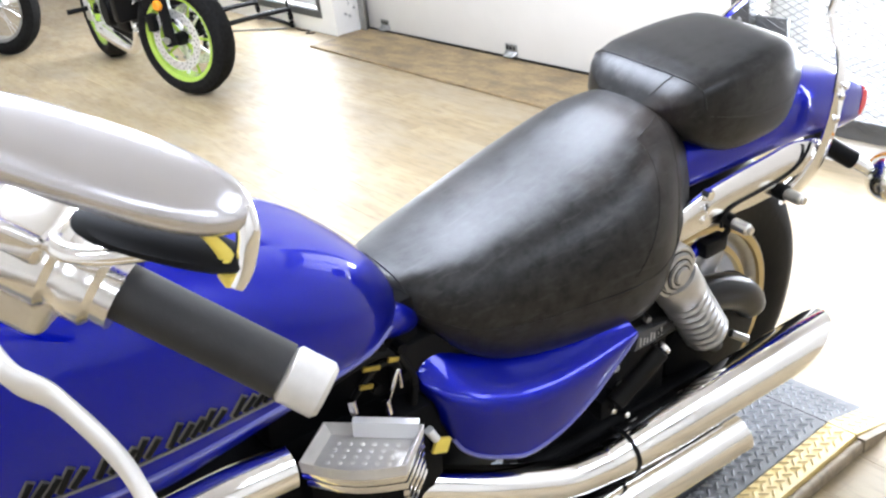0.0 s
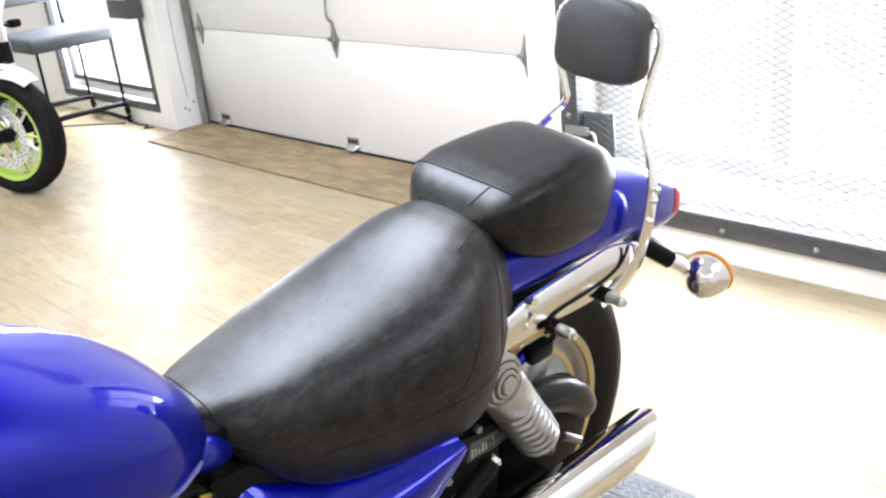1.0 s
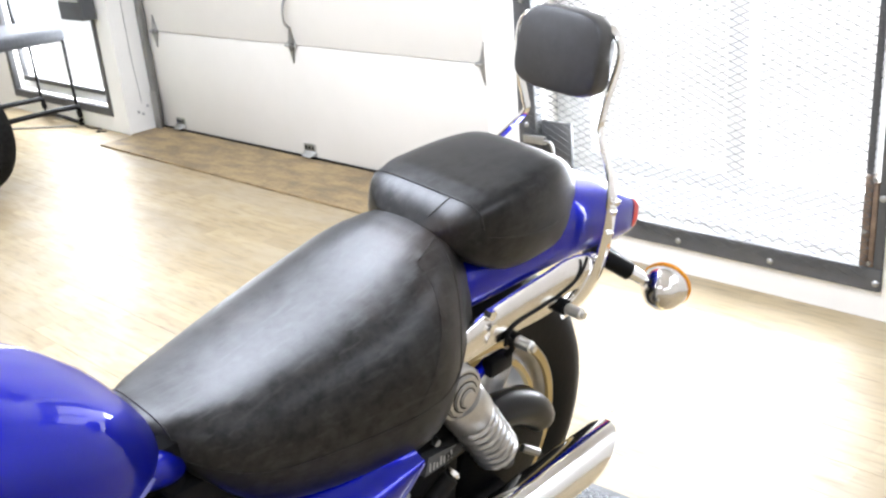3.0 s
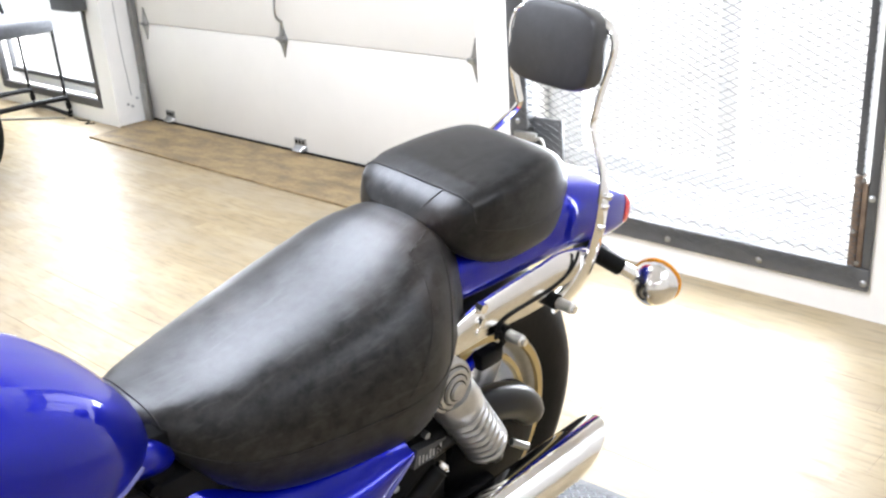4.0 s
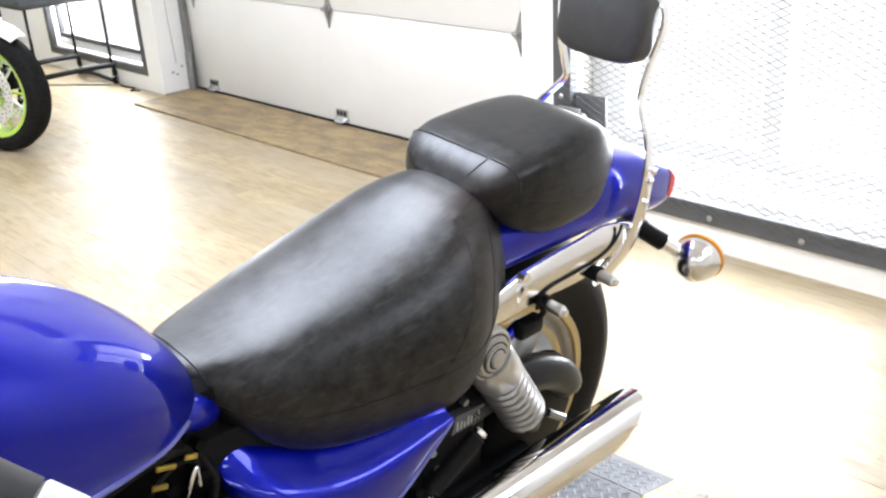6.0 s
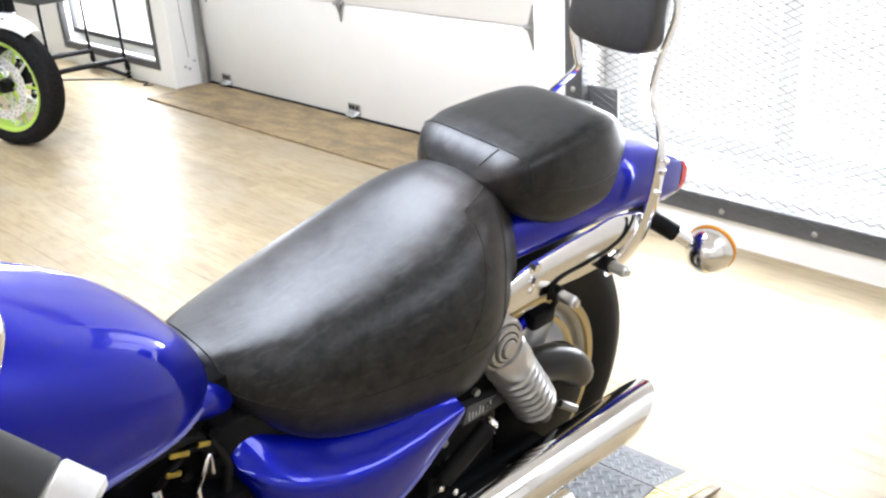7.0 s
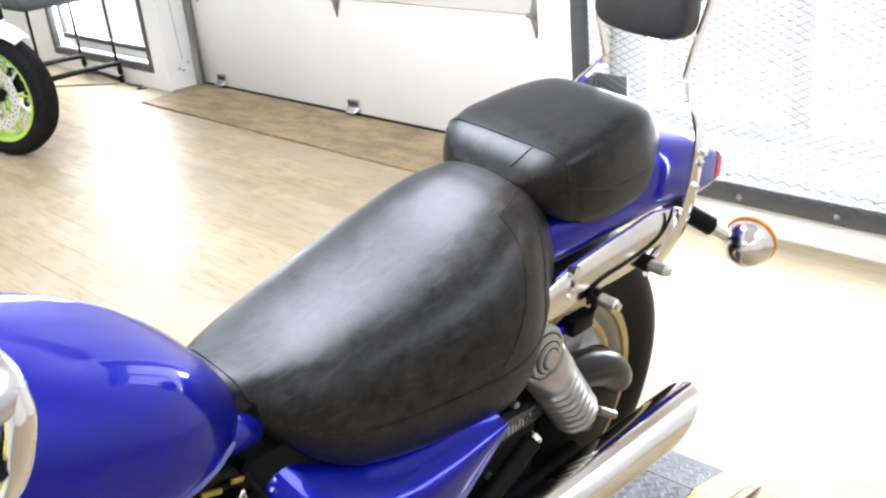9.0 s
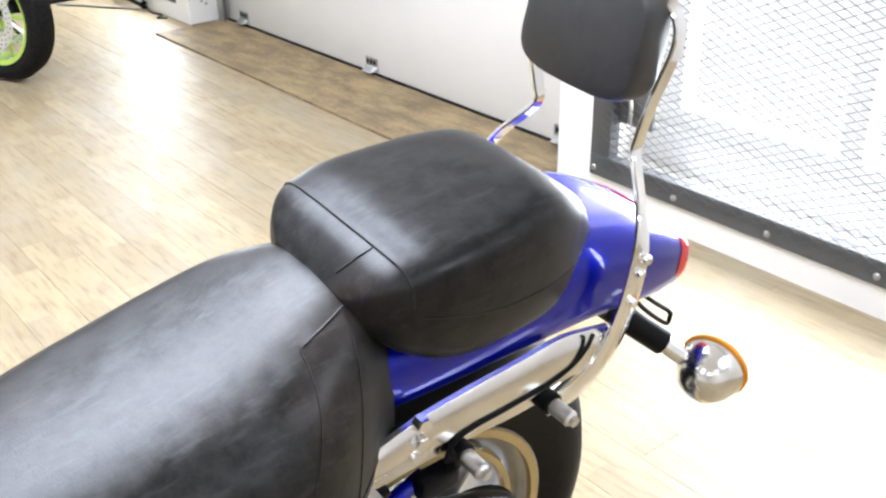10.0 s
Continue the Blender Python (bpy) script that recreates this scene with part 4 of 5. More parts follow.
part("tray_wall", loft([rim(0.84, 0.586), rim(1.0, 0.600), rim(1.02, 0.600), rim(1.0, 0.585)], cap=False), M_CAST, head, "flared tray edge")
pa, pb = Vector(RIM[2]), Vector(RIM[3])
a, b = pb.lerp(pa, 0.30), pb.lerp(pa, 0.97)
off = Vector((-0.62, -0.78)) * 0.010
part("back_plate", loft([[(*a, 0.588), (*b, 0.588), (*(b + off), 0.588), (*(a + off), 0.588)], [(*a, 0.610), (*b, 0.610), (*(b + off), 0.610), (*(a + off), 0.610)]]), M_WHITE, head, "white end plate", smooth=False)
for i in range(6):
    for j in range(4):
        u, v = 0.2 + 0.12 * i, 0.22 + 0.16 * j
        q = Vector(RIM[0]).lerp(Vector(RIM[1]), u).lerp(Vector(RIM[3]).lerp(Vector(RIM[2]), u), v)
        part("stud", moved(lathe([(0, 0.0015), (0.002, 0.0013), (0.0032, 0), (0, 0)], 8, "z"), Matrix.Translation((*q, 0.5865))), M_LEVER, head)
part("fuel_hose", tube([(0.26, -0.09, 0.64), (0.30, -0.10, 0.66), (0.35, -0.095, 0.655), (0.37, -0.09, 0.62)], 0.006), M_RUBBER, eng)
part("cable", tube([(0.345, -0.10, 0.585), (0.352, -0.104, 0.61), (0.362, -0.102, 0.628), (0.366, -0.10, 0.60)], 0.003), M_CHROME, eng)
part("cable", tube([(0.30, -0.09, 0.60), (0.315, -0.10, 0.63), (0.35, -0.095, 0.64), (0.39, -0.09, 0.60), (0.40, -0.085, 0.54)], 0.004), M_RUBBER, eng)
part("hose", tube([(0.37, -0.09, 0.64), (0.385, -0.098, 0.60), (0.38, -0.10, 0.55), (0.40, -0.095, 0.50)], 0.0055), M_RUBBER, eng)
for vx, vz in ((0.297, 0.612), (0.343, 0.585)):
    part("valve_cap", rod((vx, -0.104, vz - 0.012), (vx, -0.10, vz + 0.004), 0.006, 10), M_CHROME, eng)
for vx, vz, vw in ((0.326, 0.650, 0.034), (0.356, 0.648, 0.022), (0.317, 0.628, 0.026)):
    part("clip", moved(box(-vw * 0.35, -0.002, -0.003, vw * 0.35, 0.002, 0.003, 0.001), pose(vx, -0.104, vz, 0, 18, 0)), M_CLIP, eng, "dull yellow clip")
for vx, vz in ((0.31, 0.66), (0.345, 0.665), (0.372, 0.652), (0.335, 0.61), (0.375, 0.61)):
    part("fitting", rod((vx, -0.085, vz), (vx, -0.10, vz), 0.007, 8), M_ENGINE, eng)
part("lower_tube", tube([(-0.2, -0.12, 0.60), (0.0, -0.13, 0.56), (0.18, -0.13, 0.52)], 0.02), M_PAINT, eng, "blue frame tube")
part("front_cover", tube([(0.05, -0.155, 0.632), (0.12, -0.158, 0.632), (0.185, -0.16, 0.628)], [0.024, 0.026, 0.024], 20), M_CHROME, eng, "chrome engine cover")
# tank trim and badge bars
part("trim", tube([on_skin(TANK, P_TANK, x, 0.66, 0.001) for x in np.linspace(-0.18, 0.37, 40)], 0.0032, 8, 1), M_EDGE_GLINT, tank, "blue lower edge with painted highlight")
for k in range(23):
    if k in (5, 11, 17):
        continue
    bx = -0.064 + 0.0112 * k
    p0, p1 = on_skin(TANK, P_TANK, bx, 0.594, 0.001), on_skin(TANK, P_TANK, bx + 0.016, 0.594 - (0.040 if k % 3 else 0.052), 0.001)
    bb = part("badge_bar", tube([p0, p1], 0.0044, 8, 2, 0.5), M_BADGE, tank, "plain grey badge bar")
    part("badge_core", tube([(p0[0] + 0.001, p0[1] - 0.0022, p0[2] + 0.001), (p1[0] - 0.001, p1[1] - 0.0022, p1[2] - 0.001)], 0.0030, 8, 2, 0.5), M_BLACK, bb)
part("badge_line", tube([on_skin(TANK, P_TANK, x, 0.605, 0.001) for x in np.linspace(-0.07, 0.19, 20)], 0.0020, 6, 1), M_BADGE, tank, "thin grey badge line")
peg = part("peg", rod((0.676, -0.155, 0.439), (0.752, -0.164, 0.498), 0.0135, 16, 0.002), M_RUBBER, bike, "folded black rubber passenger peg")
part("end_cap", rod((0.752, -0.164, 0.498), (0.760, -0.165, 0.504), 0.0105, 14, 0.003), M_CHROME, peg)
part("bracket", box(0.655, -0.150, 0.41, 0.690, -0.10, 0.445, 0.006), M_ENGINE, peg)
for bx, bz in ((0.672, 0.428), (0.700, 0.440), (0.70, 0.405)):
    part("bolt", rod((bx, -0.150, bz), (bx, -0.160, bz), 0.0055, 8, 0.002), M_CHROME, peg)
tag = part("tag", moved(box(-0.012, -0.003, -0.012, 0.012, 0.003, 0.010, 0.002), pose(0.400, -0.128, 0.507, 0, 25, 0)), M_TAG_GLEAM, bike, "yellow tag")
part("connector", rod((0.384, -0.125, 0.538), (0.393, -0.127, 0.520), 0.006, 10), M_WHITE, tag, "white plug")

# handlebar, grip, lever, mirror
ge, gi = Vector((0.095, -0.435, 0.988)), Vector((0.025, -0.36, 1.044))
gd = (ge - gi).normalized()
hb = part("handlebar", tube([gi + gd * 0.02, gi - gd * 0.10, (-0.12, -0.20, 1.10), (-0.16, -0.08, 1.06), (-0.165, 0, 1.05)], 0.0125), M_CHROME, bike, "chrome handlebar with black grip")
part("grip", tube([gi, gi + gd * 0.05, ge - gd * 0.012], 0.0175, 24), M_GRIP, hb, "black rubber grip")
part("end_cap", rod(ge - gd * 0.012, ge + gd * 0.016, 0.018, 32, 0.003), M_CAST, hb, "scuffed bare metal end cap")
part("riser", rod((-0.165, 0.0, 0.90), (-0.165, 0, 1.05), 0.02), M_CHROME, hb)
gm = Matrix.Translation(gi) @ gd.to_track_quat("Z", "Y").to_matrix().to_4x4()
sw = part("switch_housing", moved(lathe([(0.012, -0.085), (0.026, -0.085), (0.031, -0.080), (0.031, -0.038), (0.027, -0.034), (0.027, -0.028), (0.029, -0.025), (0.029, -0.012), (0.024, -0.008), (0.024, 0.002), (0.012, 0.002)], 32, "z"), gm), M_POLISH, hb, "polished metal switch housing")
part("lever_perch", moved(box(-0.022, -0.05, -0.085, 0.022, -0.012, -0.03, 0.010, 3), gm), M_ALU, sw)
part("button_block", moved(box(-0.03, 0.012, -0.08, 0.012, 0.034, -0.04, 0.006, 3), gm), M_POLISH, sw)
part("lever", tube([gi - gd * 0.06 + Vector((-0.045, -0.01, -0.005)), (-0.052, -0.40, 1.052), (-0.034, -0.415, 1.03), (-0.019, -0.44, 1.002), (-0.014, -0.46, 0.98), (-0.012, -0.48, 0.955)], [0.009, 0.008, 0.007, 0.007, 0.007, 0.009], 12, 8, 0.7), M_LEVER, hb, "bare aluminium clutch lever")
mc = Vector((0.015, -0.386, 1.142))
ma, mb = Vector((0.660, -0.686, -0.304)).normalized(), Vector((0.741, 0.532, 0.410)).normalized()
mm = Matrix.Translation(mc) @ Matrix((ma, mb, ma.cross(mb))).transposed().to_4x4()
mir = part("mirror", tube([gi - gd * 0.05 + Vector((0, 0.01, 0.028)), (0.0, -0.37, 1.085), (0.04, -0.405, 1.088), (0.062, -0.425, 1.092)], 0.006), M_CHROME, hb, "chrome mirror turned face down")


def oval(rows, a, b, n=44):
    """Stacked rounded outlines: rows of (size, height)."""
    return loft([[(a * k * math.copysign(abs(math.cos(2 * math.pi * i / n)) ** 0.75, math.cos(2 * math.pi * i / n)), b * k * math.copysign(abs(math.sin(2 * math.pi * i / n)) ** 0.75, math.sin(2 * math.pi * i / n)), h) for i in range(n)] for k, h in rows])


part("shell", moved(oval([(0.93, -0.005), (0.985, -0.0045), (1.0, -0.001), (0.985, 0.003), (0.93, 0.007), (0.78, 0.010), (0.5, 0.012), (0.15, 0.0125)], 0.090, 0.0245), mm), M_SHELL, mir, "dulled chrome mirror shell")
part("glass", moved(oval([(0.90, -0.0065), (0.90, -0.0052)], 0.090, 0.0245), mm), M_MIRROR, mir, "mirror glass")
# black oval added for the dark reflection seen under the shell
mk = Matrix.Translation(mc + Vector((0.0217, -0.0302, -0.042))) @ Matrix(((0.70, 0.29 * 0.8 + 0.28, -0.62), (-0.66, 0.32 + 0.42, -0.40), (-0.24, 0.67 - 0.32, 0.68), )).to_4x4()
part("dark_reflection", moved(oval([(0.8, -0.008), (1.0, -0.003), (1.0, 0.003), (0.8, 0.006)], 0.046, 0.0150), mk), M_BLACK, mir, "black oval standing for the dark reflection under the shell")
tip = mc + ma * 0.084
part("rim", tube([tip + mb * 0.004, tip + Vector((0.002, -0.002, -0.012)), tip + Vector((-0.004, -0.004, -0.030)), tip + Vector((-0.010, -0.004, -0.040))], [0.006, 0.0065, 0.0055, 0.004], 12), M_CHROME, mir, "rounded chrome rim end")
# yellow strips stand for the floor's reflection at the mirror rim
part("edge_gleam", tube([mc + ma * 0.02 - mb * 0.022, mc + ma * 0.05 - mb * 0.019, mc + ma * 0.068 - mb * 0.013], 0.0014, 8), M_TAG_GLEAM, mir, "yellow reflection painted along the mirror edge")
part("rim_gleam", tube([mc + ma * 0.066 - mb * 0.014, tip + Vector((-0.012, -0.001, -0.020)), tip + Vector((-0.013, -0.001, -0.030)), tip + Vector((-0.012, -0.002, -0.039))], [0.0022, 0.0042, 0.0056, 0.0035], 12, 8, 0.6), M_TAG_GLEAM, mir, "yellow reflection painted inside the rim")

hb.location = (-0.011, -0.016, -0.004)

# ---- lift under the motorcycle ----
lift = tagged(new("lift_table"), "low grey tread plate lift with a worn yellow border", "lift", kind="thing")
lift.matrix_world = pose(1.347, 1.400, 0, 0, 0, 3)
part("deck", box(-2.4, 0.0, 0.0, 0.0, 0.62, 0.036, 0.002), M_PLATE, lift, "grey tread plate")
part("wheel_pad", box(-0.50, 0.06, 0.036, -0.24, 0.19, 0.098, 0.006), M_PLATE, lift, "raised pad under the tyre")
part("border", box(-2.4, -0.062, 0.0, 0.0, -0.001, 0.036, 0.003), M_YELLOW, lift, "yellow painted tread plate border")
part("edge", box(-2.4, -0.080, 0.0, 0.0, -0.063, 0.030, 0.008, 3), M_RAW, lift, "worn brown edge")


def wedge(y0, y1, z):
    bm = bmesh.new()
    vs = [bm.verts.new(p) for p in ((0.001, y0, 0.0), (0.001, y1, 0.0), (0.001, y1, z), (0.001, y0, z), (0.13, y0, 0), (0.13, y1, 0.0))]
    for f in ((0, 1, 2, 3), (3, 2, 5, 4), (0, 4, 5, 1), (0, 3, 4), (1, 5, 2)):
        bm.faces.new([vs[i] for i in f])
    return bm


part("ramp", wedge(0.0, 0.62, 0.036), M_PLATE, lift, "sloping tread plate ramp", smooth=False)
part("ramp_border", wedge(-0.062, -0.001, 0.036), M_YELLOW, lift, "yellow end of the border", smooth=False)
part("ramp_edge", wedge(-0.080, -0.063, 0.030), M_RAW, lift, smooth=False)


def lugs(x0, x1, y0, y1, slope=0.0):
    """Raised lugs in a basket pattern, turned half a right angle to the deck."""
    bm = bmesh.new()
    d, c = 0.0172, math.sqrt(0.5)
    n = int((x1 - x0 + y1 - y0) / d / c) + 2
    for i in range(n):
        for j in range(-n, n):
            cx, cy = x0 + (i - j) * d * c, y0 + (i + j) * d * c
            if not (x0 + 0.007 < cx < x1 - 0.007 and y0 + 0.006 < cy < y1 - 0.006):
                continue
            sgn = 1 if (i + j) % 2 else -1
            ux, uy = c * 0.0108, sgn * c * 0.0108
            px, py = -sgn * c * 0.0026, c * 0.0026
            z = lambda x: 0.0362 - slope * x
            a = [bm.verts.new((cx + ux * p + px * q, cy + uy * p + py * q, z(cx + ux * p + px * q))) for p, q in ((-1, 0), (-0.6, -1), (0.6, -1), (1, 0), (0.6, 1), (-0.6, 1))]
            t = [bm.verts.new((cx + ux * p, cy + uy * p, z(cx + ux * p) + 0.0028)) for p in (-0.6, 0.6)]
            for f in ((a[0], a[1], t[0]), (a[1], a[2], t[1], t[0]), (a[2], a[3], t[1]), (a[3], a[4], t[1]), (a[4], a[5], t[0], t[1]), (a[5], a[0], t[0])):
                bm.faces.new(f)
    return bm


tagged(part("tread", lugs(-0.72, 0.0, 0.004, 0.60), M_LUG, lift, "raised tread lugs"), kind="stuff")
tagged(part("border_tread", lugs(-0.72, 0.0, -0.059, -0.004), M_YLUG, lift, "raised yellow tread lugs"), kind="stuff")
tagged(part("ramp_border_tread", lugs(0.004, 0.12, -0.059, -0.004, 0.277), M_YLUG, lift, "raised yellow tread lugs"), kind="stuff")
tagged(part("ramp_tread", lugs(0.004, 0.12, 0.004, 0.60, 0.277), M_LUG, lift, "raised tread lugs"), kind="stuff")

# ---- chair by the window ----
chair = tagged(new("chair"), "charcoal upholstered chair on black steel tubes beside the window", "chair", kind="thing")
chair.matrix_world = pose(0.05, -0.045, 0)


def cushion(x0, y0, z0, x1, y1, z1, r):
    return box(x0, y0, z0, x1, y1, z1, r, 4)


part("seat", cushion(2.04, 5.98, 0.50, 2.55, 6.50, 0.585, 0.035), M_CLOTH, chair, "thick charcoal seat cushion")
part("backrest", cushion(2.06, 6.50, 0.72, 2.53, 6.57, 1.12, 0.03), M_CLOTH, chair, "charcoal backrest cushion")
for cy in (6.0, 6.45):
    part("leg", tube([(2.52, cy, 0.52), (2.52, cy, 0.3), (2.52, cy, 0.13)], 0.009, 10), M_BLACK, chair)
    part("leg", tube([(2.08, cy, 0.52), (2.08, cy, 0.3), (2.08, cy, 0.13)], 0.009, 10), M_BLACK, chair)
    part("runner", tube([(1.95, cy, 0.012), (1.98, cy, 0.10), (2.03, cy, 0.125), (2.48, cy, 0.125), (2.525, cy, 0.10), (2.53, cy, 0.012)], 0.0155, 12), M_BLACK, chair, "black steel runner")
part("crossbar", tube([(2.52, 6.0, 0.03), (2.50, 6.2, 0.05), (2.52, 6.45, 0.03)], 0.012, 10), M_BLACK, chair)
for bx in (2.10, 2.49):
    part("back_post", tube([(bx, 6.47, 0.52), (bx, 6.53, 0.62), (bx, 6.54, 0.75)], 0.009, 10), M_BLACK, chair)
ebox = tagged(link("junction_box", box(2.53, 5.575, 0.635, 2.612, 5.83, 1.0, 0.006), M_FRAME), "dark grey metal box with a bright strip on the window frame", "electrical box", kind="thing")
part("strip", box(2.524, 5.595, 0.735, 2.529, 5.815, 0.765, 0.002), M_ALU, ebox, "bright metal strip")
tagged(link("metal_rod", rod((2.26, 6.415, 0.006), (2.56, 5.985, 0.006), 0.006), M_STEEL), "thin grey metal rod lying on the floor", "rod", kind="thing")
tagged(link("power_cord", tube([(2.59, 5.935, 0.004), (2.58, 5.855, 0.004), (2.60, 5.775, 0.004), (2.55, 5.735, 0.004), (2.59, 5.695, 0.004)], 0.004, 8), M_BLACK), "short black cord lying on the floor by the wall", "cord", kind="thing")

# ---- parked motorcycles ----


def road_wheel(parent, m, r, tw, rim_mat, rim_r, spokes, disc=True, name="front_wheel", wire=False):
    w = part(name, moved(lathe([(rim_r - 0.02, -tw * 0.36), (rim_r + 0.006, -tw * 0.42), (rim_r + 0.006, -tw * 0.36), (rim_r - 0.012, -tw * 0.2), (rim_r - 0.012, tw * 0.2), (rim_r + 0.006, tw * 0.36), (rim_r + 0.006, tw * 0.42), (rim_r - 0.02, tw * 0.36), (rim_r - 0.028, 0)], 48), m), rim_mat, parent)
    part("tyre", moved(lathe([(rim_r, -tw * 0.42), (rim_r + 0.03, -tw * 0.5), (r - 0.04, -tw * 0.5), (r - 0.012, -tw * 0.36), (r, 0), (r - 0.012, tw * 0.36), (r - 0.04, tw * 0.5), (rim_r + 0.03, tw * 0.5), (rim_r, tw * 0.42)], 56), m), M_TREAD, w, "black tyre")
    part("hub", moved(lathe([(0, -tw * 0.45), (0.03, -tw * 0.45), (0.034, -tw * 0.3), (0.034, tw * 0.3), (0.03, tw * 0.45), (0, tw * 0.45)], 20), m), M_STEEL if wire else M_BLACK, w)
    for k in range(spokes):
        a = 2 * math.pi * k / spokes
        if wire:
            sp = rod((0.03, (k % 2 - 0.5) * 0.05, 0), (rim_r - 0.02, 0, 0), 0.0022, 6)
            part("spoke", moved(sp, m @ Matrix.Rotation(a + (0.12 if k % 4 < 2 else -0.12), 4, "Y")), M_CHROME, w)
        else:
            part("spoke", moved(tube([(0.03, 0, 0), (rim_r * 0.6, 0, 0.012 * (k % 2 * 2 - 1)), (rim_r - 0.015, 0, 0.02 * (k % 2 * 2 - 1))], [0.012, 0.0065, 0.008], 8, 4), m @ Matrix.Rotation(a, 4, "Y")), M_DISC if k % 2 else rim_mat, w)
    if disc:
        for sd in (-1, 1):
            d = part("brake_disc", moved(lathe([(0.108, sd * 0.062 - 0.002), (0.15, sd * 0.062 - 0.002), (0.15, sd * 0.062 + 0.002), (0.108, sd * 0.062 + 0.002)], 40), m), M_DISC, w, "drilled steel brake disc")
            holes = bmesh.new()
            for k in range(60):
                a = 2 * math.pi * (k + 0.33 * (k % 3)) / 60
                rad = (0.117, 0.129, 0.141)[k % 3]
                add(holes, moved(rod((rad, sd * 0.062 - 0.0028, 0), (rad, sd * 0.062 + 0.0028, 0), 0.0036, 6), m @ Matrix.Rotation(a, 4, "Y")))
            part("drill_holes", holes, M_BLACK, d)
            for k in range(10):
                a = 2 * math.pi * k / 10
                part("rivet", moved(rod((0.088, sd * 0.062 - 0.004, 0), (0.088, sd * 0.062 + 0.004, 0), 0.008, 8), m @ Matrix.Rotation(a, 4, "Y")), M_STEEL, d)
    return w


gb = tagged(new("motorcycle"), "parked naked motorcycle with lime green wheels and white front fender", "motorcycle", kind="thing")
gb.matrix_world = pose(1.590, 5.145, 0, 0, 0, -92.8)
GR = 0.288
steer = pose(0, 0.02, 0, 0, 0, 26)
road_wheel(gb, steer @ pose(0, 0, GR), GR, 0.12, M_GREEN, 0.214, 10)
road_wheel(gb, pose(-1.34, 0, GR + 0.01), GR + 0.01, 0.16, M_GREEN, 0.215, 10, name="rear_wheel")
for sd in (-1, 1):
    fk = part("fork_leg", moved(tube([(0.0, sd * 0.098, 0.27), (-0.002, sd * 0.098, 0.42), (-0.006, sd * 0.098, 0.55)], [0.027, 0.026, 0.026], 14), steer), M_BLACK, gb, "black fork leg")
    part("upper_tube", moved(rod((-0.006, sd * 0.098, 0.55), (-0.018, sd * 0.098, 0.86), 0.0185), steer), M_ALU, fk, "polished fork tube")
    part("sleeve", moved(rod((-0.009, sd * 0.098, 0.60), (-0.012, sd * 0.098, 0.70), 0.026), steer), M_BLACK, fk)
    part("axle_cap", moved(rod((0, sd * 0.098, 0.30), (0, sd * 0.13, 0.30), 0.018), steer), M_STEEL, fk)
    part("caliper", moved(box(-0.145, sd * 0.075 - 0.025, 0.33, -0.095, sd * 0.075 + 0.025, 0.42, 0.014), steer), M_BLACK, gb, "black brake caliper")
    part("reflector", moved(lathe([(0, -0.012), (0.02, -0.012), (0.026, -0.006), (0.026, 0.006), (0.02, 0.012), (0, 0.012)], 20), steer @ pose(-0.003, sd * 0.128, 0.47)), M_AMBER, fk, "round amber reflector")
rings = []
for k in range(26):
    a = radians(50 + 96 * k / 25)
    wd = 0.062 - 0.05 * max(0.35 - k / 25, 0) - 0.02 * max(k / 25 - 0.6, 0)
    rr = 0.318
    ring = []
    for (q, dz) in ((-1, -0.042), (-1, -0.01), (-0.7, 0.004), (0, 0.012), (0.7, 0.004), (1, -0.01), (1, -0.042), (0.94, -0.038), (0.9, -0.012), (0, 0.004), (-0.9, -0.012), (-0.94, -0.038)):
        rad = rr + (dz * (0.35 + 0.65 * math.exp(-((k / 25 - 0.4) / 0.28) ** 2)) if dz < -0.02 else dz)
        ring.append((math.cos(a) * rad, q * wd, GR + math.sin(a) * rad))
    rings.append(ring)
fd = part("front_fender", moved(loft(rings), steer), M_WHITE, gb, "white front fender")
for sd in (-1, 1):
    part("fender_stay", moved(loft([[(0.04, sd * 0.058, 0.59), (-0.05, sd * 0.062, 0.60), (-0.05, sd * 0.070, 0.60), (0.04, sd * 0.066, 0.59)], [(0.03, sd * 0.070, 0.52), (-0.02, sd * 0.072, 0.52), (-0.02, sd * 0.080, 0.52), (0.03, sd * 0.078, 0.52)], [(0.02, sd * 0.072, 0.45), (-0.01, sd * 0.072, 0.45), (-0.01, sd * 0.080, 0.45), (0.02, sd * 0.080, 0.45)]]), steer), M_WHITE, fd)
    for q in (0, 1):
        part("vent", moved(box(0.005 + q * 0.055, sd * 0.036 - 0.010, 0.601 - q * 0.014, 0.035 + q * 0.055, sd * 0.036 + 0.010, 0.612 - q * 0.012, 0.003), steer), M_BLACK, fd, "dark vent slot")
part("radiator", box(-0.40, -0.20, 0.36, -0.31, 0.20, 0.86, 0.015), M_BLACK, gb, "black radiator")
ge2 = part("engine", box(-0.80, -0.14, 0.27, -0.42, 0.14, 0.66, 0.04), M_ENGINE, gb, "black engine block")
for k in range(5):
    part("engine_fin", box(-0.74, -0.15, 0.40 + k * 0.05, -0.50, -0.138, 0.412 + k * 0.05, 0.005), M_STEEL, ge2)
part("clutch_cover", moved(lathe([(0, -0.035), (0.07, -0.035), (0.085, -0.02), (0.09, 0.0), (0, 0.0)], 28), pose(-0.66, -0.14, 0.38)), M_ENGINE, ge2)
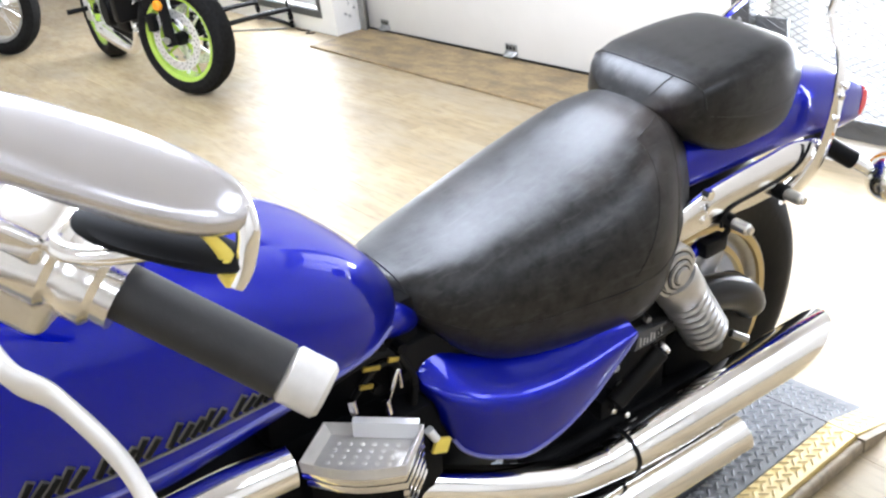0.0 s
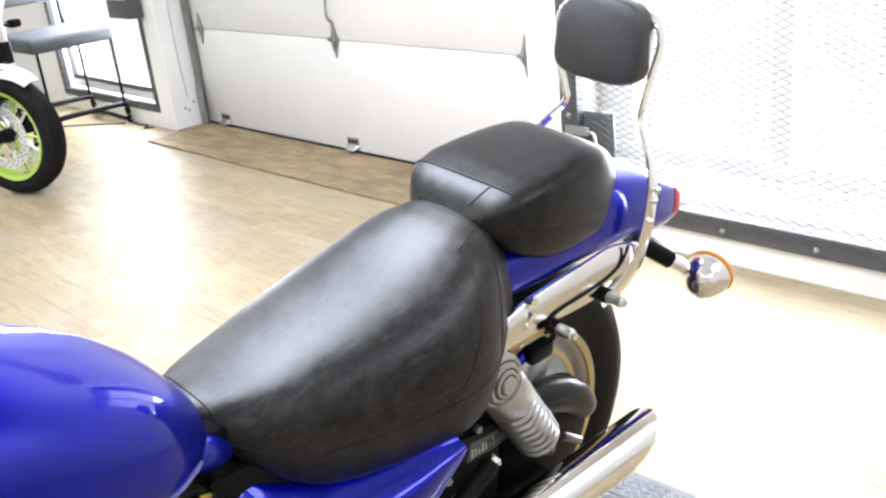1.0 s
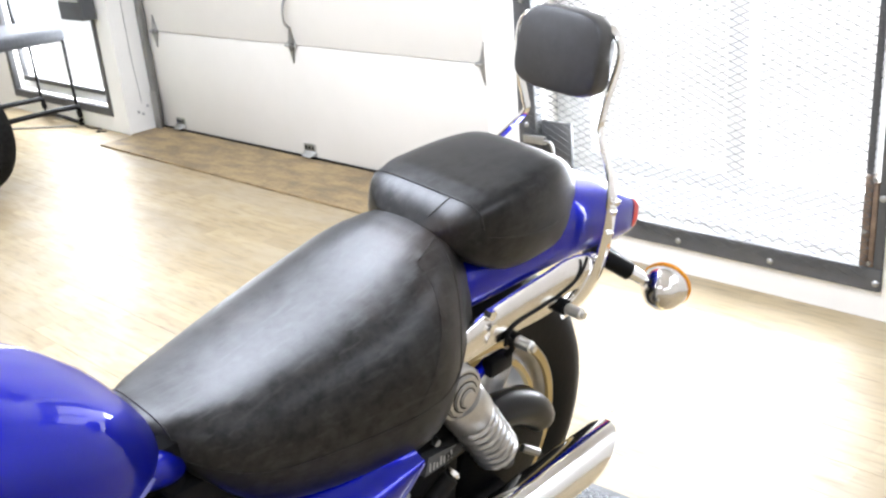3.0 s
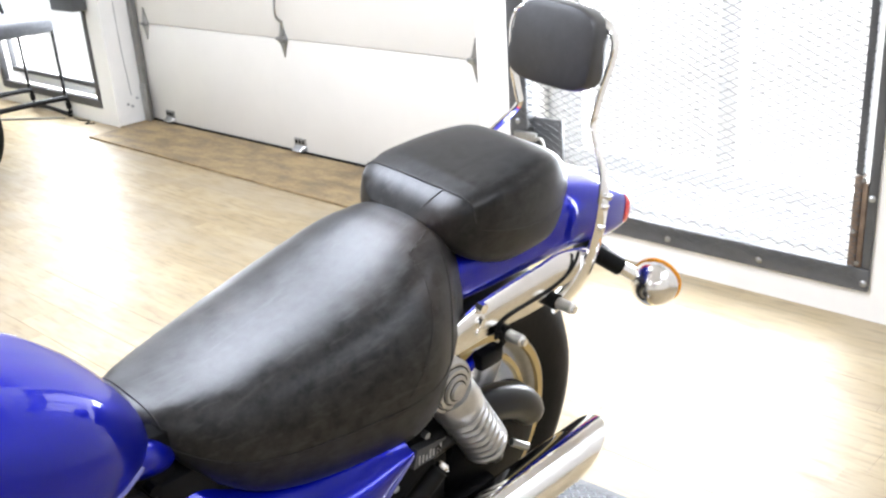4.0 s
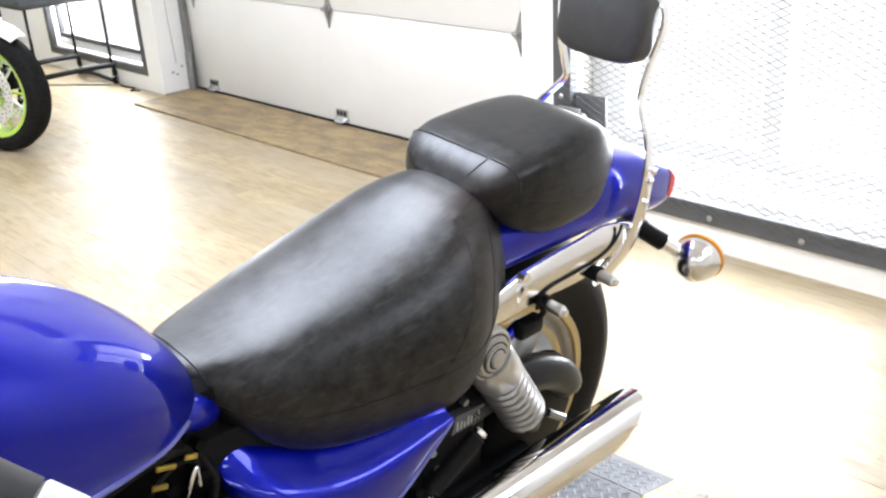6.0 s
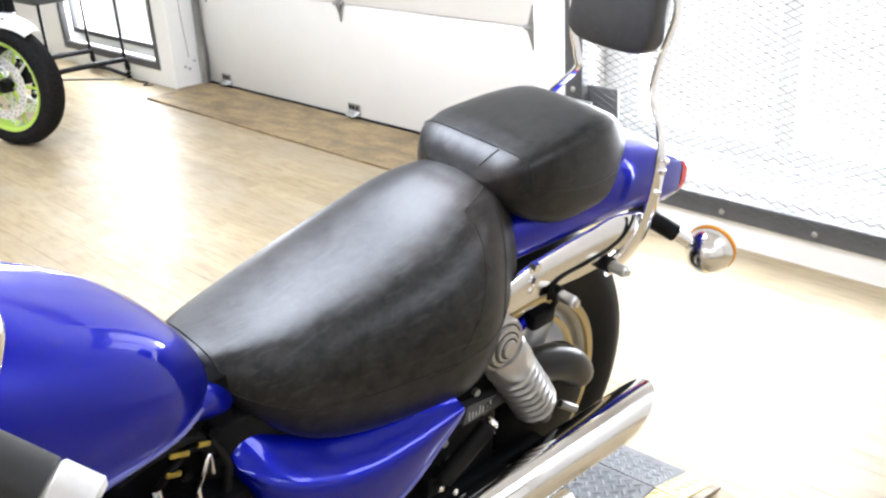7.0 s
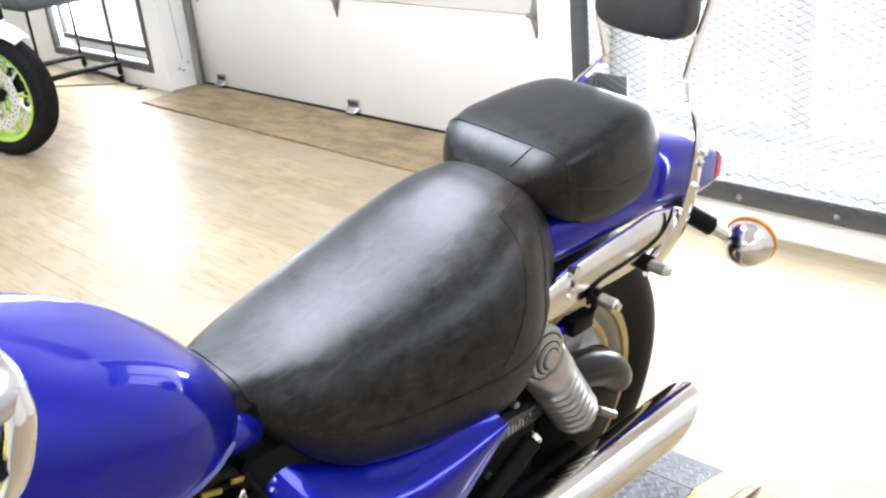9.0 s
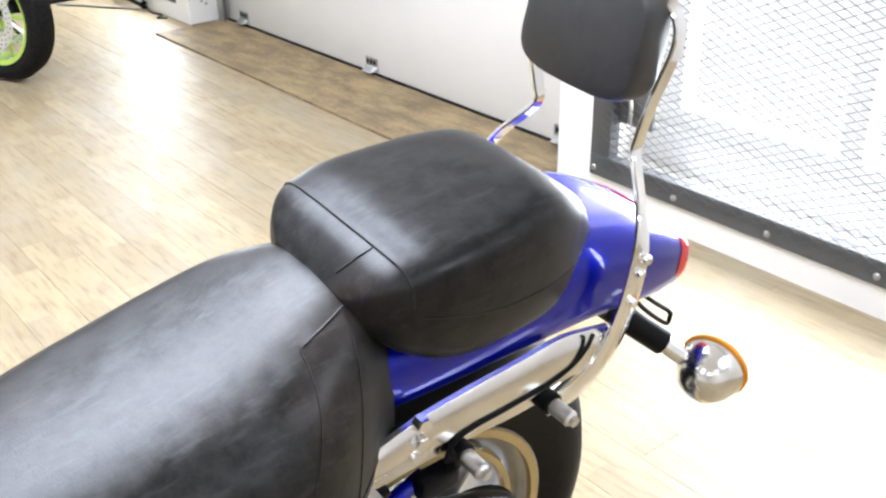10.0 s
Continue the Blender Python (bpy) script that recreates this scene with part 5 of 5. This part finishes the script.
ex = part("exhaust", tube([(-0.42, -0.10, 0.44), (-0.36, -0.11, 0.30), (-0.45, -0.12, 0.20), (-0.65, -0.12, 0.20), (-0.85, -0.15, 0.25)], [0.020, 0.022, 0.026, 0.036, 0.04], 16), M_CHROME, gb, "short silver exhaust")
part("outlet", rod((-0.84, -0.148, 0.247), (-0.90, -0.156, 0.265), 0.034), M_ALU, ex)
for a, b in (((-0.35, -0.16, 0.84), (-0.72, -0.17, 0.62)), ((-0.72, -0.17, 0.62), (-1.02, -0.17, 0.60)), ((-0.72, -0.17, 0.62), (-0.98, -0.17, 0.36)), ((-0.98, -0.17, 0.36), (-1.02, -0.17, 0.60)), ((-0.4, -0.16, 0.70), (-0.72, -0.17, 0.62)), ((-0.98, -0.17, 0.36), (-1.34, -0.12, 0.31)), ((-0.35, 0.16, 0.84), (-0.98, 0.17, 0.36)), ((-0.98, 0.17, 0.36), (-1.34, 0.12, 0.31))):
    part("frame_tube", rod(a, b, 0.017), M_GREEN, gb, "lime green frame tube")
part("foot_peg", rod((-0.95, -0.17, 0.37), (-0.95, -0.30, 0.37), 0.014), M_BLACK, gb)
part("peg_plate", box(-1.02, -0.19, 0.30, -0.92, -0.178, 0.42, 0.006), M_ALU, gb)
part("triple_clamp", moved(box(-0.11, -0.13, 0.80, -0.02, 0.13, 0.83, 0.012), steer), M_BLACK, gb)
part("tank_shroud", pod([(-0.75, 0.08, 0.92, 0.86, 0.80), (-0.55, 0.15, 0.98, 0.88, 0.78), (-0.3, 0.17, 0.96, 0.86, 0.76), (-0.14, 0.12, 0.90, 0.84, 0.78), (-0.10, 0.05, 0.86, 0.83, 0.80)], 24, 32), M_BLACK, gb, "black tank shroud")
hl = part("headlamp", moved(pod([(-0.12, 0.11, 0.97, 0.90, 0.83), (-0.04, 0.12, 0.985, 0.90, 0.82), (0.02, 0.10, 0.97, 0.90, 0.83), (0.05, 0.05, 0.94, 0.90, 0.86)], 16, 32, 3, 3), steer), M_BLACK, gb, "headlamp in a white cowl")
part("lens", moved(pod([(0.005, 0.085, 0.955, 0.90, 0.845), (0.045, 0.065, 0.94, 0.90, 0.86), (0.062, 0.02, 0.915, 0.90, 0.885)], 12, 28, 3, 3), steer), M_LENS, hl, "clear headlamp lens")
for sd in (-1, 1):
    part("cowl", moved(loft([[(0.03, sd * 0.10, 0.99), (-0.10, sd * 0.135, 1.0), (-0.10, sd * 0.15, 0.98), (0.035, sd * 0.112, 0.97)], [(0.05, sd * 0.095, 0.90), (-0.09, sd * 0.13, 0.88), (-0.09, sd * 0.145, 0.87), (0.055, sd * 0.108, 0.89)], [(0.02, sd * 0.07, 0.80), (-0.05, sd * 0.085, 0.74), (-0.05, sd * 0.095, 0.74), (0.025, sd * 0.08, 0.79)]]), steer), M_WHITE, hl, "white side cowl")
    ts = part("turn_signal", moved(rod((-0.10, sd * 0.12, 0.76), (-0.10, sd * 0.24, 0.755), 0.008), steer), M_BLACK, gb)
    part("lamp", moved(box(-0.125, sd * 0.27 - 0.03, 0.735, -0.075, sd * 0.27 + 0.03, 0.775, 0.012), steer), M_BLACK, ts)
part("brake_hose", moved(tube([(-0.14, -0.11, 0.80), (-0.11, -0.135, 0.62), (-0.12, -0.12, 0.45), (-0.115, -0.09, 0.40)], 0.005, 8), steer), M_BLACK, gb)
part("side_stand", rod((-0.75, 0.13, 0.30), (-0.68, 0.25, 0.0), 0.012), M_BLACK, gb)

tb = tagged(new("motorcycle"), "parked motorcycle with a silver fender and wire spoked wheel", "motorcycle", kind="thing")
tb.matrix_world = pose(1.224, 7.33, 0, 0, 0, -55)
road_wheel(tb, pose(0, 0, 0.325), 0.325, 0.10, M_STEEL, 0.235, 32, disc=False, wire=True)
rings = []
for k in range(24):
    a = radians(15 + 150 * k / 23)
    rings.append([(math.cos(a) * (0.35 + dz), q * 0.065, 0.325 + math.sin(a) * (0.35 + dz)) for q, dz in ((-1, -0.05), (-0.8, 0.0), (0, 0.015), (0.8, 0.0), (1, -0.05), (0.9, -0.05), (0.7, -0.008), (0, 0.006), (-0.7, -0.008), (-0.9, -0.05))])
part("front_fender", loft(rings), M_SILVER, tb, "silver painted fender")
for sd in (-1, 1):
    part("fork_leg", rod((0.0, sd * 0.09, 0.30), (-0.30, sd * 0.09, 0.95), 0.024), M_CHROME, tb)

# ---- floor planks ----
PW, PL = 0.128, 1.28
plank_me = bpy.data.meshes.new("plank")
pb = box(-PW / 2 + 0.0003, -PL / 2 + 0.0003, -0.011, PW / 2 - 0.0003, PL / 2 - 0.0003, 0, 0.0004, 1)
pb.to_mesh(plank_me)
pb.free()
plank_me.materials.append(M_FLOOR)
far = bmesh.new()
for i in range(53):
    x = X_LEFT - PW / 2 - i * PW
    off = (i * 0.47) % 1.0 * PL
    for j in range(12):
        y = -3.2 + off + (j - 0.5) * PL
        if y - PL / 2 > 9.5 or y + PL / 2 < -3.0:
            continue
        if x > -1.2 and 0.4 < y < 9.5:
            o = new("plank", plank_me)
            o.location = (x, y, 0)
            o.parent = floor
        else:
            b = box(x - PW / 2 + 0.0006, y - PL / 2 + 0.0006, -0.011, x + PW / 2 - 0.0006, y + PL / 2 - 0.0006, 0)
            add(far, b)
tagged(part("planks", far, M_FLOOR, floor, smooth=False), kind="stuff")
